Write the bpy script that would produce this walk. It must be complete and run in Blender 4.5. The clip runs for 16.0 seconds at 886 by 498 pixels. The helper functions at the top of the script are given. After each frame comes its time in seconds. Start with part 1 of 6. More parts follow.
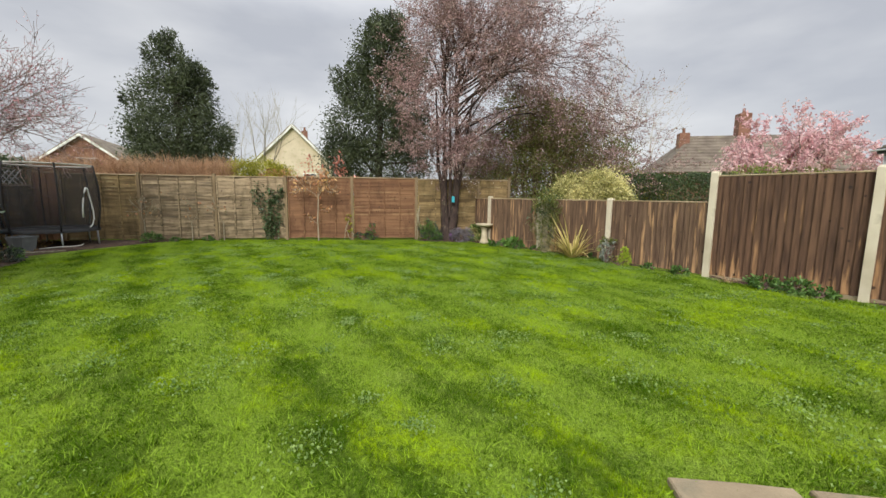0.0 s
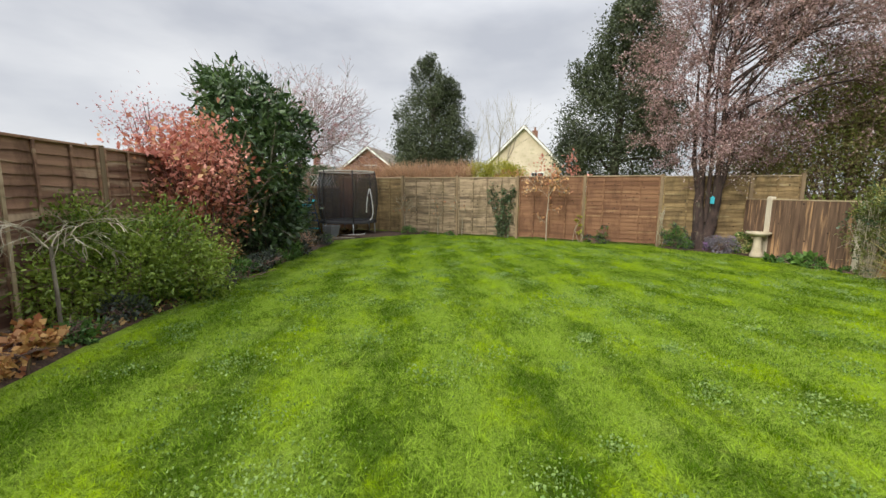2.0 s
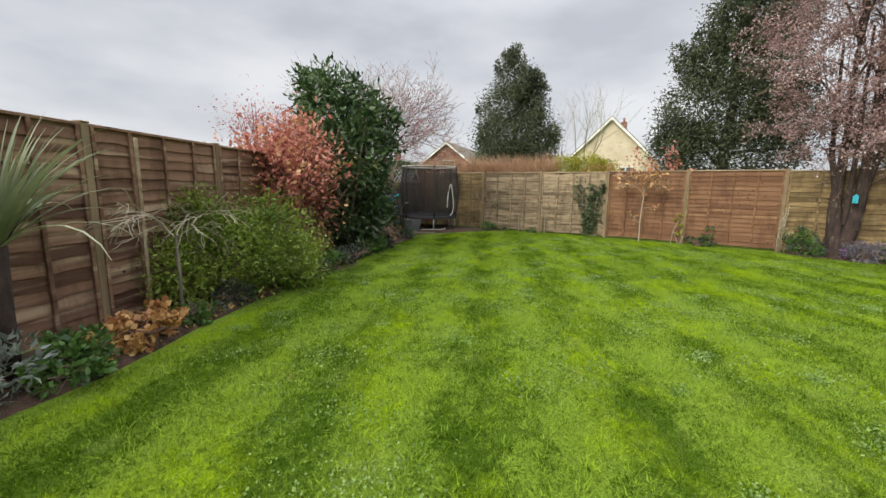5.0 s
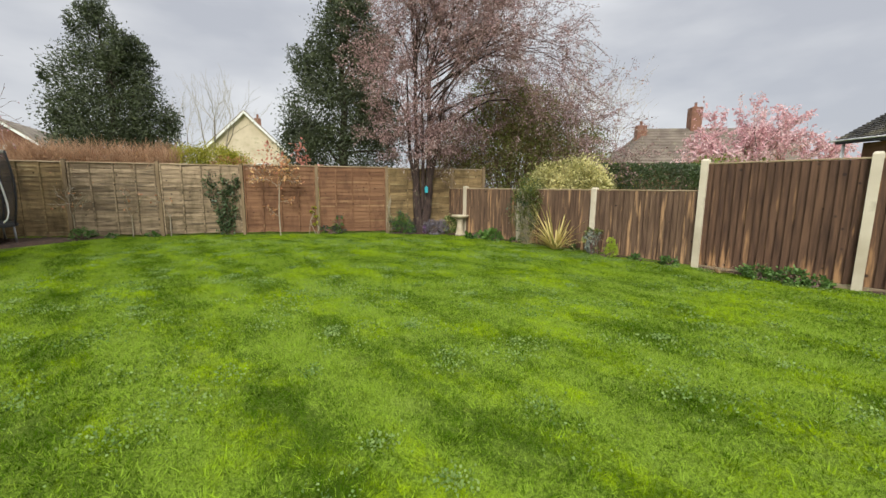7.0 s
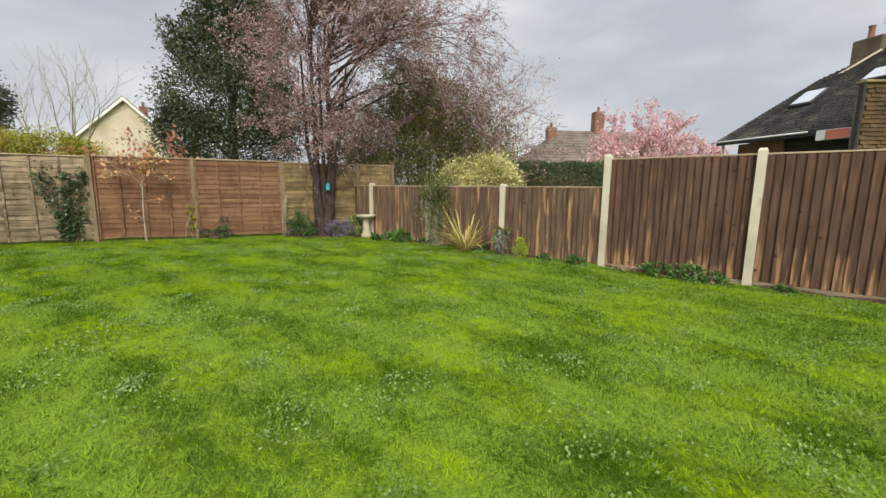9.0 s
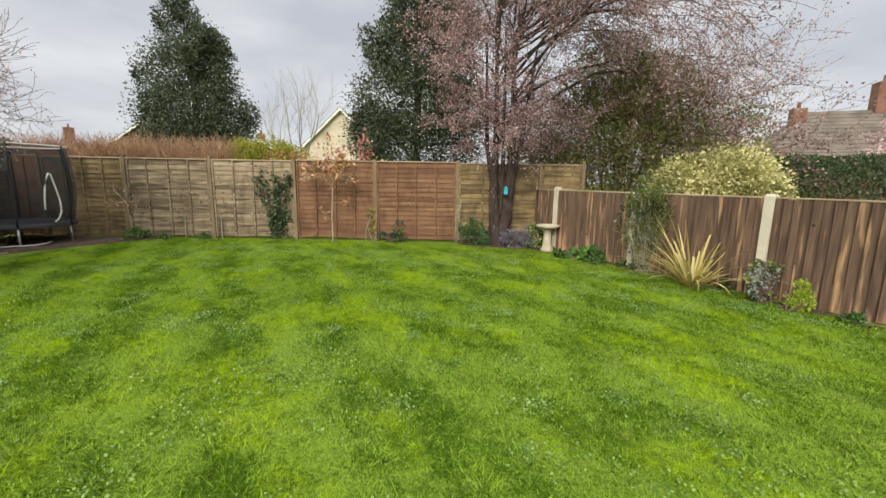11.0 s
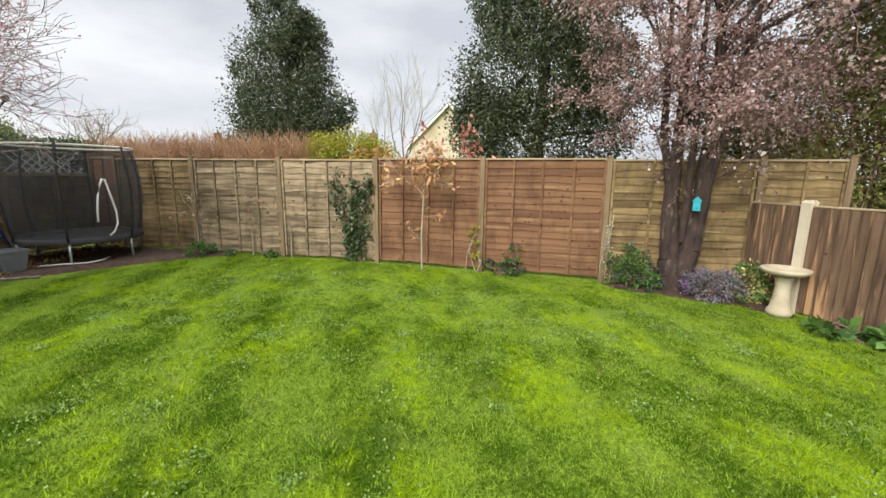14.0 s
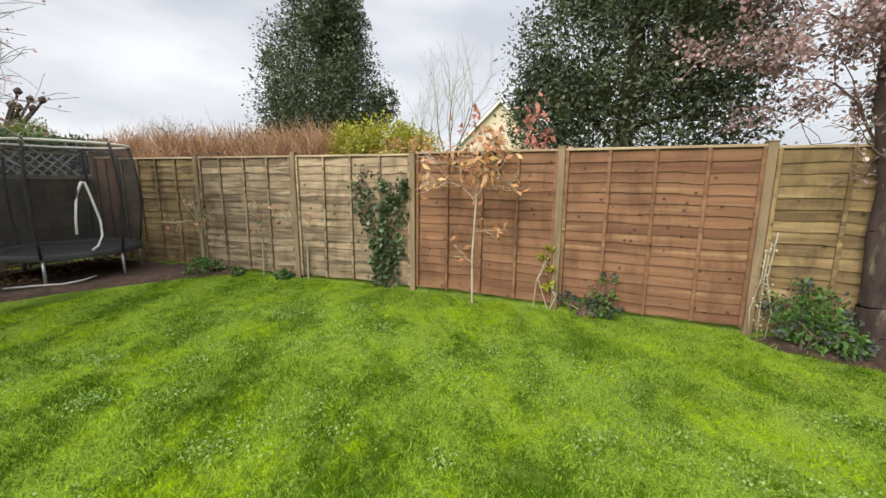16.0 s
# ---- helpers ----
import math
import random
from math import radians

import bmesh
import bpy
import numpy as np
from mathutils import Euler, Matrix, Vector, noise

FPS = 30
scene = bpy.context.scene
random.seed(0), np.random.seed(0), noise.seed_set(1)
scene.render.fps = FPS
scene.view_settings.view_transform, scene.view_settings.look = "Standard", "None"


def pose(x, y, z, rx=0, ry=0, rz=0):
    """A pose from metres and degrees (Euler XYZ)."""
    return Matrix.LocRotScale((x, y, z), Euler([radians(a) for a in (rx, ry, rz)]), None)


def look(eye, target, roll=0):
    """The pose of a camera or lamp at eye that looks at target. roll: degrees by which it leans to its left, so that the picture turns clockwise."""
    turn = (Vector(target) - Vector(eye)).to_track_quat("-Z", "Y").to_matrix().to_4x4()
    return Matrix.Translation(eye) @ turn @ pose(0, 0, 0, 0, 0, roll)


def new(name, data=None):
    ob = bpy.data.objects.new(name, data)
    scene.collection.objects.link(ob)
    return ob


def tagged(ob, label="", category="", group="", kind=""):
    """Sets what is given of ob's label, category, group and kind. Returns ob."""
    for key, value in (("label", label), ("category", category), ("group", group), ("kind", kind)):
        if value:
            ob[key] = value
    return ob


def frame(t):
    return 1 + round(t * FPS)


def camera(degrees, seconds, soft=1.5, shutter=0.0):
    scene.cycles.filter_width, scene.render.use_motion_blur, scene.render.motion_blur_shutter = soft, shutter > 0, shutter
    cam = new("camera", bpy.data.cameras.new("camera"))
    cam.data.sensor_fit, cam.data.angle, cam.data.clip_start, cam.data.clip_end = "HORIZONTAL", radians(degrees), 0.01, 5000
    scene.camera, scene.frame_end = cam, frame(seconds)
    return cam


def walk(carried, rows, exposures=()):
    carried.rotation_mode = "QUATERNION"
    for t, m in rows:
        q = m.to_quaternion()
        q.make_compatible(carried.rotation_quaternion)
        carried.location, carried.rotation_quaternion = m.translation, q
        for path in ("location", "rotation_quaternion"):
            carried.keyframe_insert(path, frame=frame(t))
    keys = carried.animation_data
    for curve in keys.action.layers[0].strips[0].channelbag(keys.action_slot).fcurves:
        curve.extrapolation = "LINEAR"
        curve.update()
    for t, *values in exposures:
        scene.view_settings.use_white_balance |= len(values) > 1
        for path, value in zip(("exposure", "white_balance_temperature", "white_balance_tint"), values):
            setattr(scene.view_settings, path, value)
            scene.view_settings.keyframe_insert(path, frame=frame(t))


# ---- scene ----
cam = camera(95.8, 16.0)
PATH = [
    (0, (0.167, 0.119, 1.348), (0.099, 2.1, 1.084), 0.6),
    (0.5, (0.076, 0.321, 1.344), (0.314, 2.288, 1.071), 0.6),
    (1, (0.016, 0.554, 1.347), (0.037, 2.534, 1.068), 0.7),
    (1.5, (-0.1, 0.443, 1.414), (-0.811, 2.29, 1.131), 0.5),
    (2, (-0.122, 0.356, 1.395), (-1.197, 2.018, 1.111), 0.5),
    (2.5, (-0.143, 0.358, 1.4), (-1.237, 2.007, 1.114), 0.5),
    (3, (-0.167, 0.364, 1.4), (-1.065, 2.125, 1.101), 0.6),
    (3.5, (-0.33, 0.248, 1.462), (-1.553, 1.798, 1.147), 0.8),
    (3.7, (-0.37, 0.212, 1.448), (-1.831, 1.541, 1.133), 0.8),
    (5.8, (-0.344, 0.586, 1.354), (-1.34, 2.292, 1.045), 0.7),
    (6, (-0.322, 0.627, 1.335), (-1.106, 2.442, 1.031), 0.7),
    (6.4, (-0.269, 0.678, 1.318), (-0.627, 2.626, 1.041), -0.1),
    (6.5, (-0.271, 0.671, 1.316), (-0.537, 2.63, 1.013), 0.7),
    (7, (-0.208, 0.706, 1.296), (-0.081, 2.679, 0.994), 0.5),
    (7.5, (-0.124, 0.779, 1.264), (0.351, 2.698, 0.962), 0.5),
    (8, (0.038, 0.94, 1.238), (0.659, 2.817, 0.935), 0.5),
    (8.5, (0.225, 1.179, 1.246), (0.814, 3.066, 0.94), 0.5),
    (9, (0.324, 1.44, 1.25), (0.817, 3.354, 0.948), 0.6),
    (9.5, (0.428, 1.749, 1.246), (0.762, 3.697, 0.941), 0.8),
    (10, (0.416, 2.108, 1.241), (0.429, 4.084, 0.933), 1.0),
    (10.2, (0.377, 2.288, 1.279), (0.287, 4.262, 0.969), 1.0),
    (12.3, (-0.017, 4.303, 1.502), (-0.443, 6.224, 1.143), 0.9),
    (12.5, (-0.075, 4.511, 1.52), (-0.504, 6.432, 1.163), 0.9),
    (13, (-0.3, 4.962, 1.488), (-0.776, 6.872, 1.132), 0.9),
    (13.5, (-0.52, 5.399, 1.513), (-1.109, 7.277, 1.16), 0.9),
    (14, (-0.758, 5.796, 1.549), (-1.587, 7.582, 1.198), 0.8),
    (14.5, (-1.027, 6.129, 1.554), (-2.322, 7.612, 1.204), 0.6),
    (15, (-1.263, 6.535, 1.523), (-2.642, 7.941, 1.174), 0.5),
    (15.5, (-1.491, 6.99, 1.547), (-2.814, 8.449, 1.2), 0.4),
    (16, (-1.675, 7.418, 1.516), (-2.711, 9.094, 1.173), 0.4),
]
walk(cam, [(t, look(eye, target, roll)) for t, eye, target, roll in PATH],
     [(0.0, 0.0), (1.0, 0.0), (2.5, 0.18), (3.5, 0.18), (6.5, 0.0), (10.0, 0.0), (12.5, 0.3), (16.0, 0.36)])

# ---- sky and light ----
world = bpy.data.worlds.new("overcast_sky")
scene.world = world
world.use_nodes = True
wn, wl = world.node_tree.nodes, world.node_tree.links
wn.clear()
w_out = wn.new("ShaderNodeOutputWorld")
w_bg = wn.new("ShaderNodeBackground")
w_sky = wn.new("ShaderNodeTexSky")
w_sky.sky_type = "NISHITA"
w_sky.sun_disc = False
w_sky.sun_elevation, w_sky.sun_rotation = radians(33), radians(187)
w_co = wn.new("ShaderNodeTexCoord")
w_map = wn.new("ShaderNodeMapping")
w_map.inputs["Scale"].default_value = (1.2, 1.2, 3.4)
w_no = wn.new("ShaderNodeTexNoise")
w_no.inputs["Scale"].default_value, w_no.inputs["Detail"].default_value = 1.7, 5.0
w_no.inputs["Roughness"].default_value = 0.5
w_ramp = wn.new("ShaderNodeValToRGB")
w_ramp.color_ramp.elements[0].position, w_ramp.color_ramp.elements[0].color = 0.36, (5.0, 5.2, 5.7, 1)
w_ramp.color_ramp.elements[1].position, w_ramp.color_ramp.elements[1].color = 0.64, (7.5, 7.6, 7.8, 1)
w_sep = wn.new("ShaderNodeSeparateXYZ")
w_zen = wn.new("ShaderNodeMapRange")
w_zen.inputs["From Min"].default_value, w_zen.inputs["From Max"].default_value = 0.35, 1.0
w_zen.inputs["To Min"].default_value, w_zen.inputs["To Max"].default_value = 1.06, 3.3
w_mul = wn.new("ShaderNodeVectorMath")
w_mul.operation = "SCALE"
w_mix = wn.new("ShaderNodeMix")
w_mix.data_type = "RGBA"
w_mix.inputs["Factor"].default_value = 0.93
wl.new(w_co.outputs["Generated"], w_map.inputs["Vector"])
wl.new(w_map.outputs["Vector"], w_no.inputs["Vector"])
wl.new(w_no.outputs["Fac"], w_ramp.inputs["Fac"])
wl.new(w_co.outputs["Generated"], w_sep.inputs["Vector"])
wl.new(w_sep.outputs["Z"], w_zen.inputs["Value"])
wl.new(w_ramp.outputs["Color"], w_mul.inputs[0])
wl.new(w_zen.outputs["Result"], w_mul.inputs["Scale"])
wl.new(w_sky.outputs["Color"], w_mix.inputs["A"])
wl.new(w_mul.outputs["Vector"], w_mix.inputs["B"])
wl.new(w_mix.outputs["Result"], w_bg.inputs["Color"])
w_bg.inputs["Strength"].default_value = 0.1
wl.new(w_bg.outputs["Background"], w_out.inputs["Surface"])

sun = new("sun", bpy.data.lights.new("sun", "SUN"))
sun.data.energy, sun.data.angle, sun.data.color = 3.0, radians(35), (1.0, 0.94, 0.85)
sun.matrix_world = look((-3, -20, 17), (0, 6, 0))


# ---- materials ----
def link(nt, a, b):
    nt.links.new(a, b)


def material(name, dark, light, scale=6.0, fine=60.0, rough=0.8, bump=0.3, stretch=(1, 1, 1), vary=0.25, island=False,
             spot=None, spot_scale=3.0, spot_at=0.6, coat=0.0, metal=0.0, translucent=0.0, fine_amount=0.35, foot=0.0, knots=0.0, knot_size=0.06, stain=None):
    """A surface with colour variation at two scales, per piece variation, an optional stain colour and fine relief."""
    m = bpy.data.materials.new(name)
    m.use_nodes = True
    nt = m.node_tree
    n = nt.nodes
    b = n["Principled BSDF"]
    co = n.new("ShaderNodeTexCoord")
    mp = n.new("ShaderNodeMapping")
    mp.inputs["Scale"].default_value = stretch
    link(nt, co.outputs["Object"], mp.inputs["Vector"])
    if island:
        rnd = n.new("ShaderNodeNewGeometry").outputs["Random Per Island"]
    else:
        rnd = n.new("ShaderNodeObjectInfo").outputs["Random"]
    off = n.new("ShaderNodeMath")
    off.operation = "MULTIPLY"
    off.inputs[1].default_value = 37.0
    link(nt, rnd, off.inputs[0])
    add = n.new("ShaderNodeVectorMath")
    add.operation = "ADD"
    link(nt, mp.outputs["Vector"], add.inputs[0])
    if not island:
        link(nt, off.outputs[0], add.inputs[1])
    n1 = n.new("ShaderNodeTexNoise")
    n1.inputs["Scale"].default_value, n1.inputs["Detail"].default_value = scale, 4.0
    n2 = n.new("ShaderNodeTexNoise")
    n2.inputs["Scale"].default_value, n2.inputs["Detail"].default_value = fine, 3.0
    link(nt, add.outputs[0], n1.inputs["Vector"])
    link(nt, add.outputs[0], n2.inputs["Vector"])
    f = n.new("ShaderNodeMath")
    f.operation = "MULTIPLY_ADD"
    f.inputs[1].default_value, f.inputs[2].default_value = 2.2, -0.6 - fine_amount * 0.5
    link(nt, n1.outputs["Fac"], f.inputs[0])
    f2 = n.new("ShaderNodeMath")
    f2.operation = "MULTIPLY_ADD"
    f2.inputs[1].default_value = fine_amount
    link(nt, n2.outputs["Fac"], f2.inputs[0])
    link(nt, f.outputs[0], f2.inputs[2])
    f3 = n.new("ShaderNodeMath")
    f3.operation = "MULTIPLY_ADD"
    f3.inputs[1].default_value = vary * 2
    link(nt, rnd, f3.inputs[0])
    f4 = n.new("ShaderNodeMath")
    f4.operation = "SUBTRACT"
    f4.inputs[1].default_value = vary
    f4.use_clamp = True
    link(nt, f2.outputs[0], f3.inputs[2])
    link(nt, f3.outputs[0], f4.inputs[0])
    mix = n.new("ShaderNodeMix")
    mix.data_type = "RGBA"
    mix.inputs["A"].default_value, mix.inputs["B"].default_value = (*dark, 1), (*light, 1)
    link(nt, f4.outputs[0], mix.inputs["Factor"])
    colour = mix.outputs["Result"]
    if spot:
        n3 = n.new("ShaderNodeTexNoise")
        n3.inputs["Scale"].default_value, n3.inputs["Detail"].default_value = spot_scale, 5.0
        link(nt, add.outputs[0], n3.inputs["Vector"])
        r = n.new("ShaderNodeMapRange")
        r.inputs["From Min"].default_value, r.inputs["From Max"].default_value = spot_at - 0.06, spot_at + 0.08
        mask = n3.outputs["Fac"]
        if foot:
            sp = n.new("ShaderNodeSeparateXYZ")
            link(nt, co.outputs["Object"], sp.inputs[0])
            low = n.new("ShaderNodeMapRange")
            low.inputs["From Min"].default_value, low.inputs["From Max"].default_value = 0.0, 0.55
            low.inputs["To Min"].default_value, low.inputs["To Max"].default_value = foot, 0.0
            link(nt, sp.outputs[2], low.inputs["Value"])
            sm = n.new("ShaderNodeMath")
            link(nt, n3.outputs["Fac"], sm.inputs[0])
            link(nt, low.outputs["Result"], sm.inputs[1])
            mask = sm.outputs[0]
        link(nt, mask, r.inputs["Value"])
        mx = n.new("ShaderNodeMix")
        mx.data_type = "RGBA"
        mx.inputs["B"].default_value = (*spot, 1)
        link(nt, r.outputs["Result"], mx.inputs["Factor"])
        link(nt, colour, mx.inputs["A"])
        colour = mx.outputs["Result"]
    if stain:
        # damp streaks that run down across neighbouring boards
        where = n.new("ShaderNodeNewGeometry")
        sm2 = n.new("ShaderNodeMapping")
        sm2.inputs["Scale"].default_value = (2.6, 2.6, 1.0)
        link(nt, where.outputs["Position"], sm2.inputs["Vector"])
        sn = n.new("ShaderNodeTexNoise")
        sn.inputs["Scale"].default_value, sn.inputs["Detail"].default_value, sn.inputs["Roughness"].default_value = 1.3, 6.0, 0.68
        link(nt, sm2.outputs["Vector"], sn.inputs["Vector"])
        sr = n.new("ShaderNodeMapRange")
        sr.inputs["From Min"].default_value, sr.inputs["From Max"].default_value = 0.47, 0.68
        sr.inputs["To Max"].default_value = 0.75
        link(nt, sn.outputs["Fac"], sr.inputs["Value"])
        sx = n.new("ShaderNodeMix")
        sx.data_type = "RGBA"
        sx.inputs["B"].default_value = (*stain, 1)
        link(nt, sr.outputs["Result"], sx.inputs["Factor"])
        link(nt, colour, sx.inputs["A"])
        colour = sx.outputs["Result"]
    if knots:
        vo = n.new("ShaderNodeTexVoronoi")
        vo.inputs["Scale"].default_value = knots
        kv = n.new("ShaderNodeVectorMath")
        kv.operation = "ADD"
        link(nt, co.outputs["Object"], kv.inputs[0])
        link(nt, off.outputs[0], kv.inputs[1])
        link(nt, kv.outputs[0], vo.inputs["Vector"])
        kr = n.new("ShaderNodeMapRange")
        kr.inputs["From Min"].default_value, kr.inputs["From Max"].default_value = knot_size, knot_size * 1.7
        kr.inputs["To Min"].default_value, kr.inputs["To Max"].default_value = 0.85, 0.0
        link(nt, vo.outputs["Distance"], kr.inputs["Value"])
        km = n.new("ShaderNodeMix")
        km.data_type = "RGBA"
        km.inputs["B"].default_value = (dark[0] * 0.3, dark[1] * 0.28, dark[2] * 0.28, 1)
        link(nt, kr.outputs["Result"], km.inputs["Factor"])
        link(nt, colour, km.inputs["A"])
        colour = km.outputs["Result"]
    link(nt, colour, b.inputs["Base Color"])
    b.inputs["Roughness"].default_value = rough
    b.inputs["Metallic"].default_value = metal
    b.inputs["Coat Weight"].default_value = coat
    if bump:
        bp = n.new("ShaderNodeBump")
        bp.inputs["Strength"].default_value, bp.inputs["Distance"].default_value = bump, 0.01
        link(nt, n2.outputs["Fac"], bp.inputs["Height"])
        link(nt, bp.outputs["Normal"], b.inputs["Normal"])
    if translucent:
        tr = n.new("ShaderNodeBsdfTranslucent")
        link(nt, colour, tr.inputs["Color"])
        sh = n.new("ShaderNodeMixShader")
        sh.inputs["Fac"].default_value = translucent
        link(nt, b.outputs[0], sh.inputs[1])
        link(nt, tr.outputs[0], sh.inputs[2])
        link(nt, sh.outputs[0], n["Material Output"].inputs["Surface"])
    return m


def leafy(name, dark, light, rough=0.5, translucent=0.25):
    return material(name, dark, light, 1.4, 30, rough, 0, vary=0.45, island=True, translucent=translucent, fine_amount=0.15)


WOOD_BROWN = material("stained_brown_wood", (0.135, 0.062, 0.030), (0.27, 0.143, 0.072), 1.2, 30, 0.85, 0.5, (0.6, 1, 9), 0.16,
                      spot=(0.36, 0.23, 0.115), spot_scale=0.9, spot_at=0.68, knots=7.0, knot_size=0.09, stain=(0.085, 0.036, 0.016))
WOOD_GREY = material("weathered_grey_wood", (0.15, 0.108, 0.064), (0.43, 0.33, 0.21), 1.5, 30, 0.9, 0.6, (1.2, 1, 9), 0.26,
                     spot=(0.10, 0.078, 0.050), spot_scale=1.3, spot_at=0.60, knots=4.0, knot_size=0.07, stain=(0.075, 0.056, 0.024))
WOOD_DAMP = material("damp_mossy_wood", (0.125, 0.083, 0.036), (0.34, 0.24, 0.11), 1.4, 30, 0.88, 0.6, (1.2, 1, 9), 0.3,
                     spot=(0.40, 0.33, 0.17), spot_scale=1.3, spot_at=0.65, knots=4.0, knot_size=0.06, stain=(0.050, 0.036, 0.014))
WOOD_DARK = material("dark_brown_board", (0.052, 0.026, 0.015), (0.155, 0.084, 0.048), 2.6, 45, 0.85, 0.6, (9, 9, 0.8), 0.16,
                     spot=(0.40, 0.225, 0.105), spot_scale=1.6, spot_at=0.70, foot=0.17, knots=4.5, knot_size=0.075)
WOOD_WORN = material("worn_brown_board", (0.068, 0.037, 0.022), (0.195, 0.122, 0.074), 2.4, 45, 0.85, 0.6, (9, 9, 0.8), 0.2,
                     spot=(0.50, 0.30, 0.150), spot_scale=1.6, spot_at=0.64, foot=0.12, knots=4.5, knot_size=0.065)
WOOD_LEFT = material("red_brown_wood", (0.095, 0.043, 0.026), (0.29, 0.165, 0.10), 1.2, 30, 0.85, 0.5, (0.6, 1, 9), 0.4,
                     spot=(0.46, 0.34, 0.22), spot_scale=0.9, spot_at=0.585, knots=4.0, knot_size=0.06, stain=(0.065, 0.028, 0.014))
POST_WOOD = material("green_tinged_post", (0.15, 0.105, 0.058), (0.30, 0.222, 0.13), 3, 40, 0.9, 0.5, (4, 4, 0.6), 0.2)
CAP_WOOD = material("pale_cap_wood", (0.30, 0.22, 0.13), (0.5, 0.4, 0.26), 3, 40, 0.9, 0.4, (0.6, 4, 4), 0.2)
CONCRETE = material("concrete_post", (0.50, 0.44, 0.32), (0.70, 0.64, 0.50), 2.5, 90, 0.92, 0.4, vary=0.1,
                    spot=(0.30, 0.25, 0.17), spot_scale=2.5, spot_at=0.70)
STONE = material("pale_cast_stone", (0.42, 0.36, 0.24), (0.66, 0.59, 0.44), 5, 80, 0.95, 0.5, vary=0.05, spot=(0.28, 0.24, 0.16), spot_scale=5, spot_at=0.66)
SLAB = material("buff_paving_slab", (0.18, 0.135, 0.082), (0.33, 0.262, 0.165), 3, 70, 0.95, 0.6, vary=0.2, spot=(0.16, 0.15, 0.1), spot_scale=4, spot_at=0.64)
SOIL = material("dark_bed_soil", (0.028, 0.017, 0.011), (0.090, 0.053, 0.034), 9, 60, 1.0, 1.0, vary=0, spot=(0.16, 0.10, 0.055), spot_scale=22, spot_at=0.66)
BARK = material("plum_bark", (0.022, 0.015, 0.013), (0.082, 0.053, 0.044), 5, 40, 0.95, 0.8, (3, 3, 1), 0, spot=(0.17, 0.15, 0.10), spot_scale=4, spot_at=0.66)
BARK_GREY = material("grey_bark", (0.12, 0.10, 0.075), (0.30, 0.26, 0.20), 6, 40, 0.95, 0.6, (3, 3, 1), 0)
TWIG = material("brown_twig", (0.10, 0.06, 0.05), (0.26, 0.17, 0.14), 3, 20, 0.95, 0, vary=0.3, island=True)
TWIG_ROSE = material("rosy_grey_twig", (0.24, 0.17, 0.155), (0.46, 0.36, 0.34), 3, 20, 0.95, 0, vary=0.3, island=True)
BARK_CHERRY = material("cherry_bark", (0.032, 0.022, 0.017), (0.11, 0.080, 0.062), 5, 40, 0.9, 0.6, (3, 3, 1), 0)
TWIG_PALE = material("pale_twig", (0.28, 0.24, 0.17), (0.50, 0.45, 0.34), 3, 20, 0.95, 0, vary=0.3, island=True)
TWIG_RUST = material("rust_twig", (0.27, 0.15, 0.08), (0.58, 0.38, 0.23), 3, 20, 0.95, 0, vary=0.4, island=True)
BLOSSOM = leafy("plum_blossom", (0.155, 0.088, 0.076), (0.63, 0.43, 0.415), 0.7, 0.3)
BLOSSOM_PALE = leafy("pale_blossom", (0.5, 0.42, 0.38), (0.8, 0.72, 0.68), 0.7, 0.3)
MAGNOLIA = leafy("magnolia_pink", (0.64, 0.34, 0.37), (0.92, 0.70, 0.70), 0.6, 0.3)
HOLLY = leafy("holly_leaf", (0.026, 0.038, 0.016), (0.110, 0.138, 0.062), 0.5, 0.15)
LAUREL = leafy("laurel_leaf", (0.026, 0.058, 0.018), (0.115, 0.185, 0.065), 0.34, 0.15)
THICKET = leafy("thicket_leaf", (0.13, 0.11, 0.042), (0.38, 0.30, 0.14), 0.65, 0.35)
LONICERA = leafy("bright_shrub_leaf", (0.075, 0.13, 0.012), (0.30, 0.40, 0.055), 0.5, 0.3)
REDLEAF = leafy("copper_red_leaf", (0.36, 0.10, 0.07), (0.74, 0.35, 0.26), 0.5, 0.3)
ROSY = leafy("rosy_flower", (0.45, 0.20, 0.22), (0.74, 0.48, 0.50), 0.6, 0.3)
GREYLEAF = leafy("grey_green_leaf", (0.030, 0.042, 0.030), (0.105, 0.130, 0.095), 0.6, 0.15)
YELLOW = leafy("forsythia_yellow", (0.62, 0.40, 0.015), (0.90, 0.70, 0.04), 0.6, 0.3)
VARIEGATED = leafy("variegated_leaf", (0.17, 0.18, 0.03), (0.84, 0.77, 0.36), 0.45, 0.2)
LIME = leafy("lime_leaf", (0.17, 0.18, 0.012), (0.47, 0.45, 0.045), 0.5, 0.25)
CONIFER_LIME = leafy("lime_conifer", (0.26, 0.36, 0.02), (0.52, 0.66, 0.06), 0.6, 0.2)
HEDGE = leafy("hedge_leaf", (0.028, 0.050, 0.016), (0.10, 0.15, 0.05), 0.5, 0.15)
OLIVE = leafy("olive_leaf", (0.085, 0.11, 0.02), (0.27, 0.30, 0.075), 0.5, 0.3)
IVY = leafy("ivy_leaf", (0.022, 0.045, 0.016), (0.13, 0.19, 0.08), 0.4, 0.15)
BRONZE = leafy("bronze_leaf", (0.34, 0.12, 0.04), (0.78, 0.52, 0.20), 0.5, 0.25)
RUSTLEAF = leafy("rust_leaf", (0.42, 0.17, 0.08), (0.66, 0.42, 0.20), 0.5, 0.3)
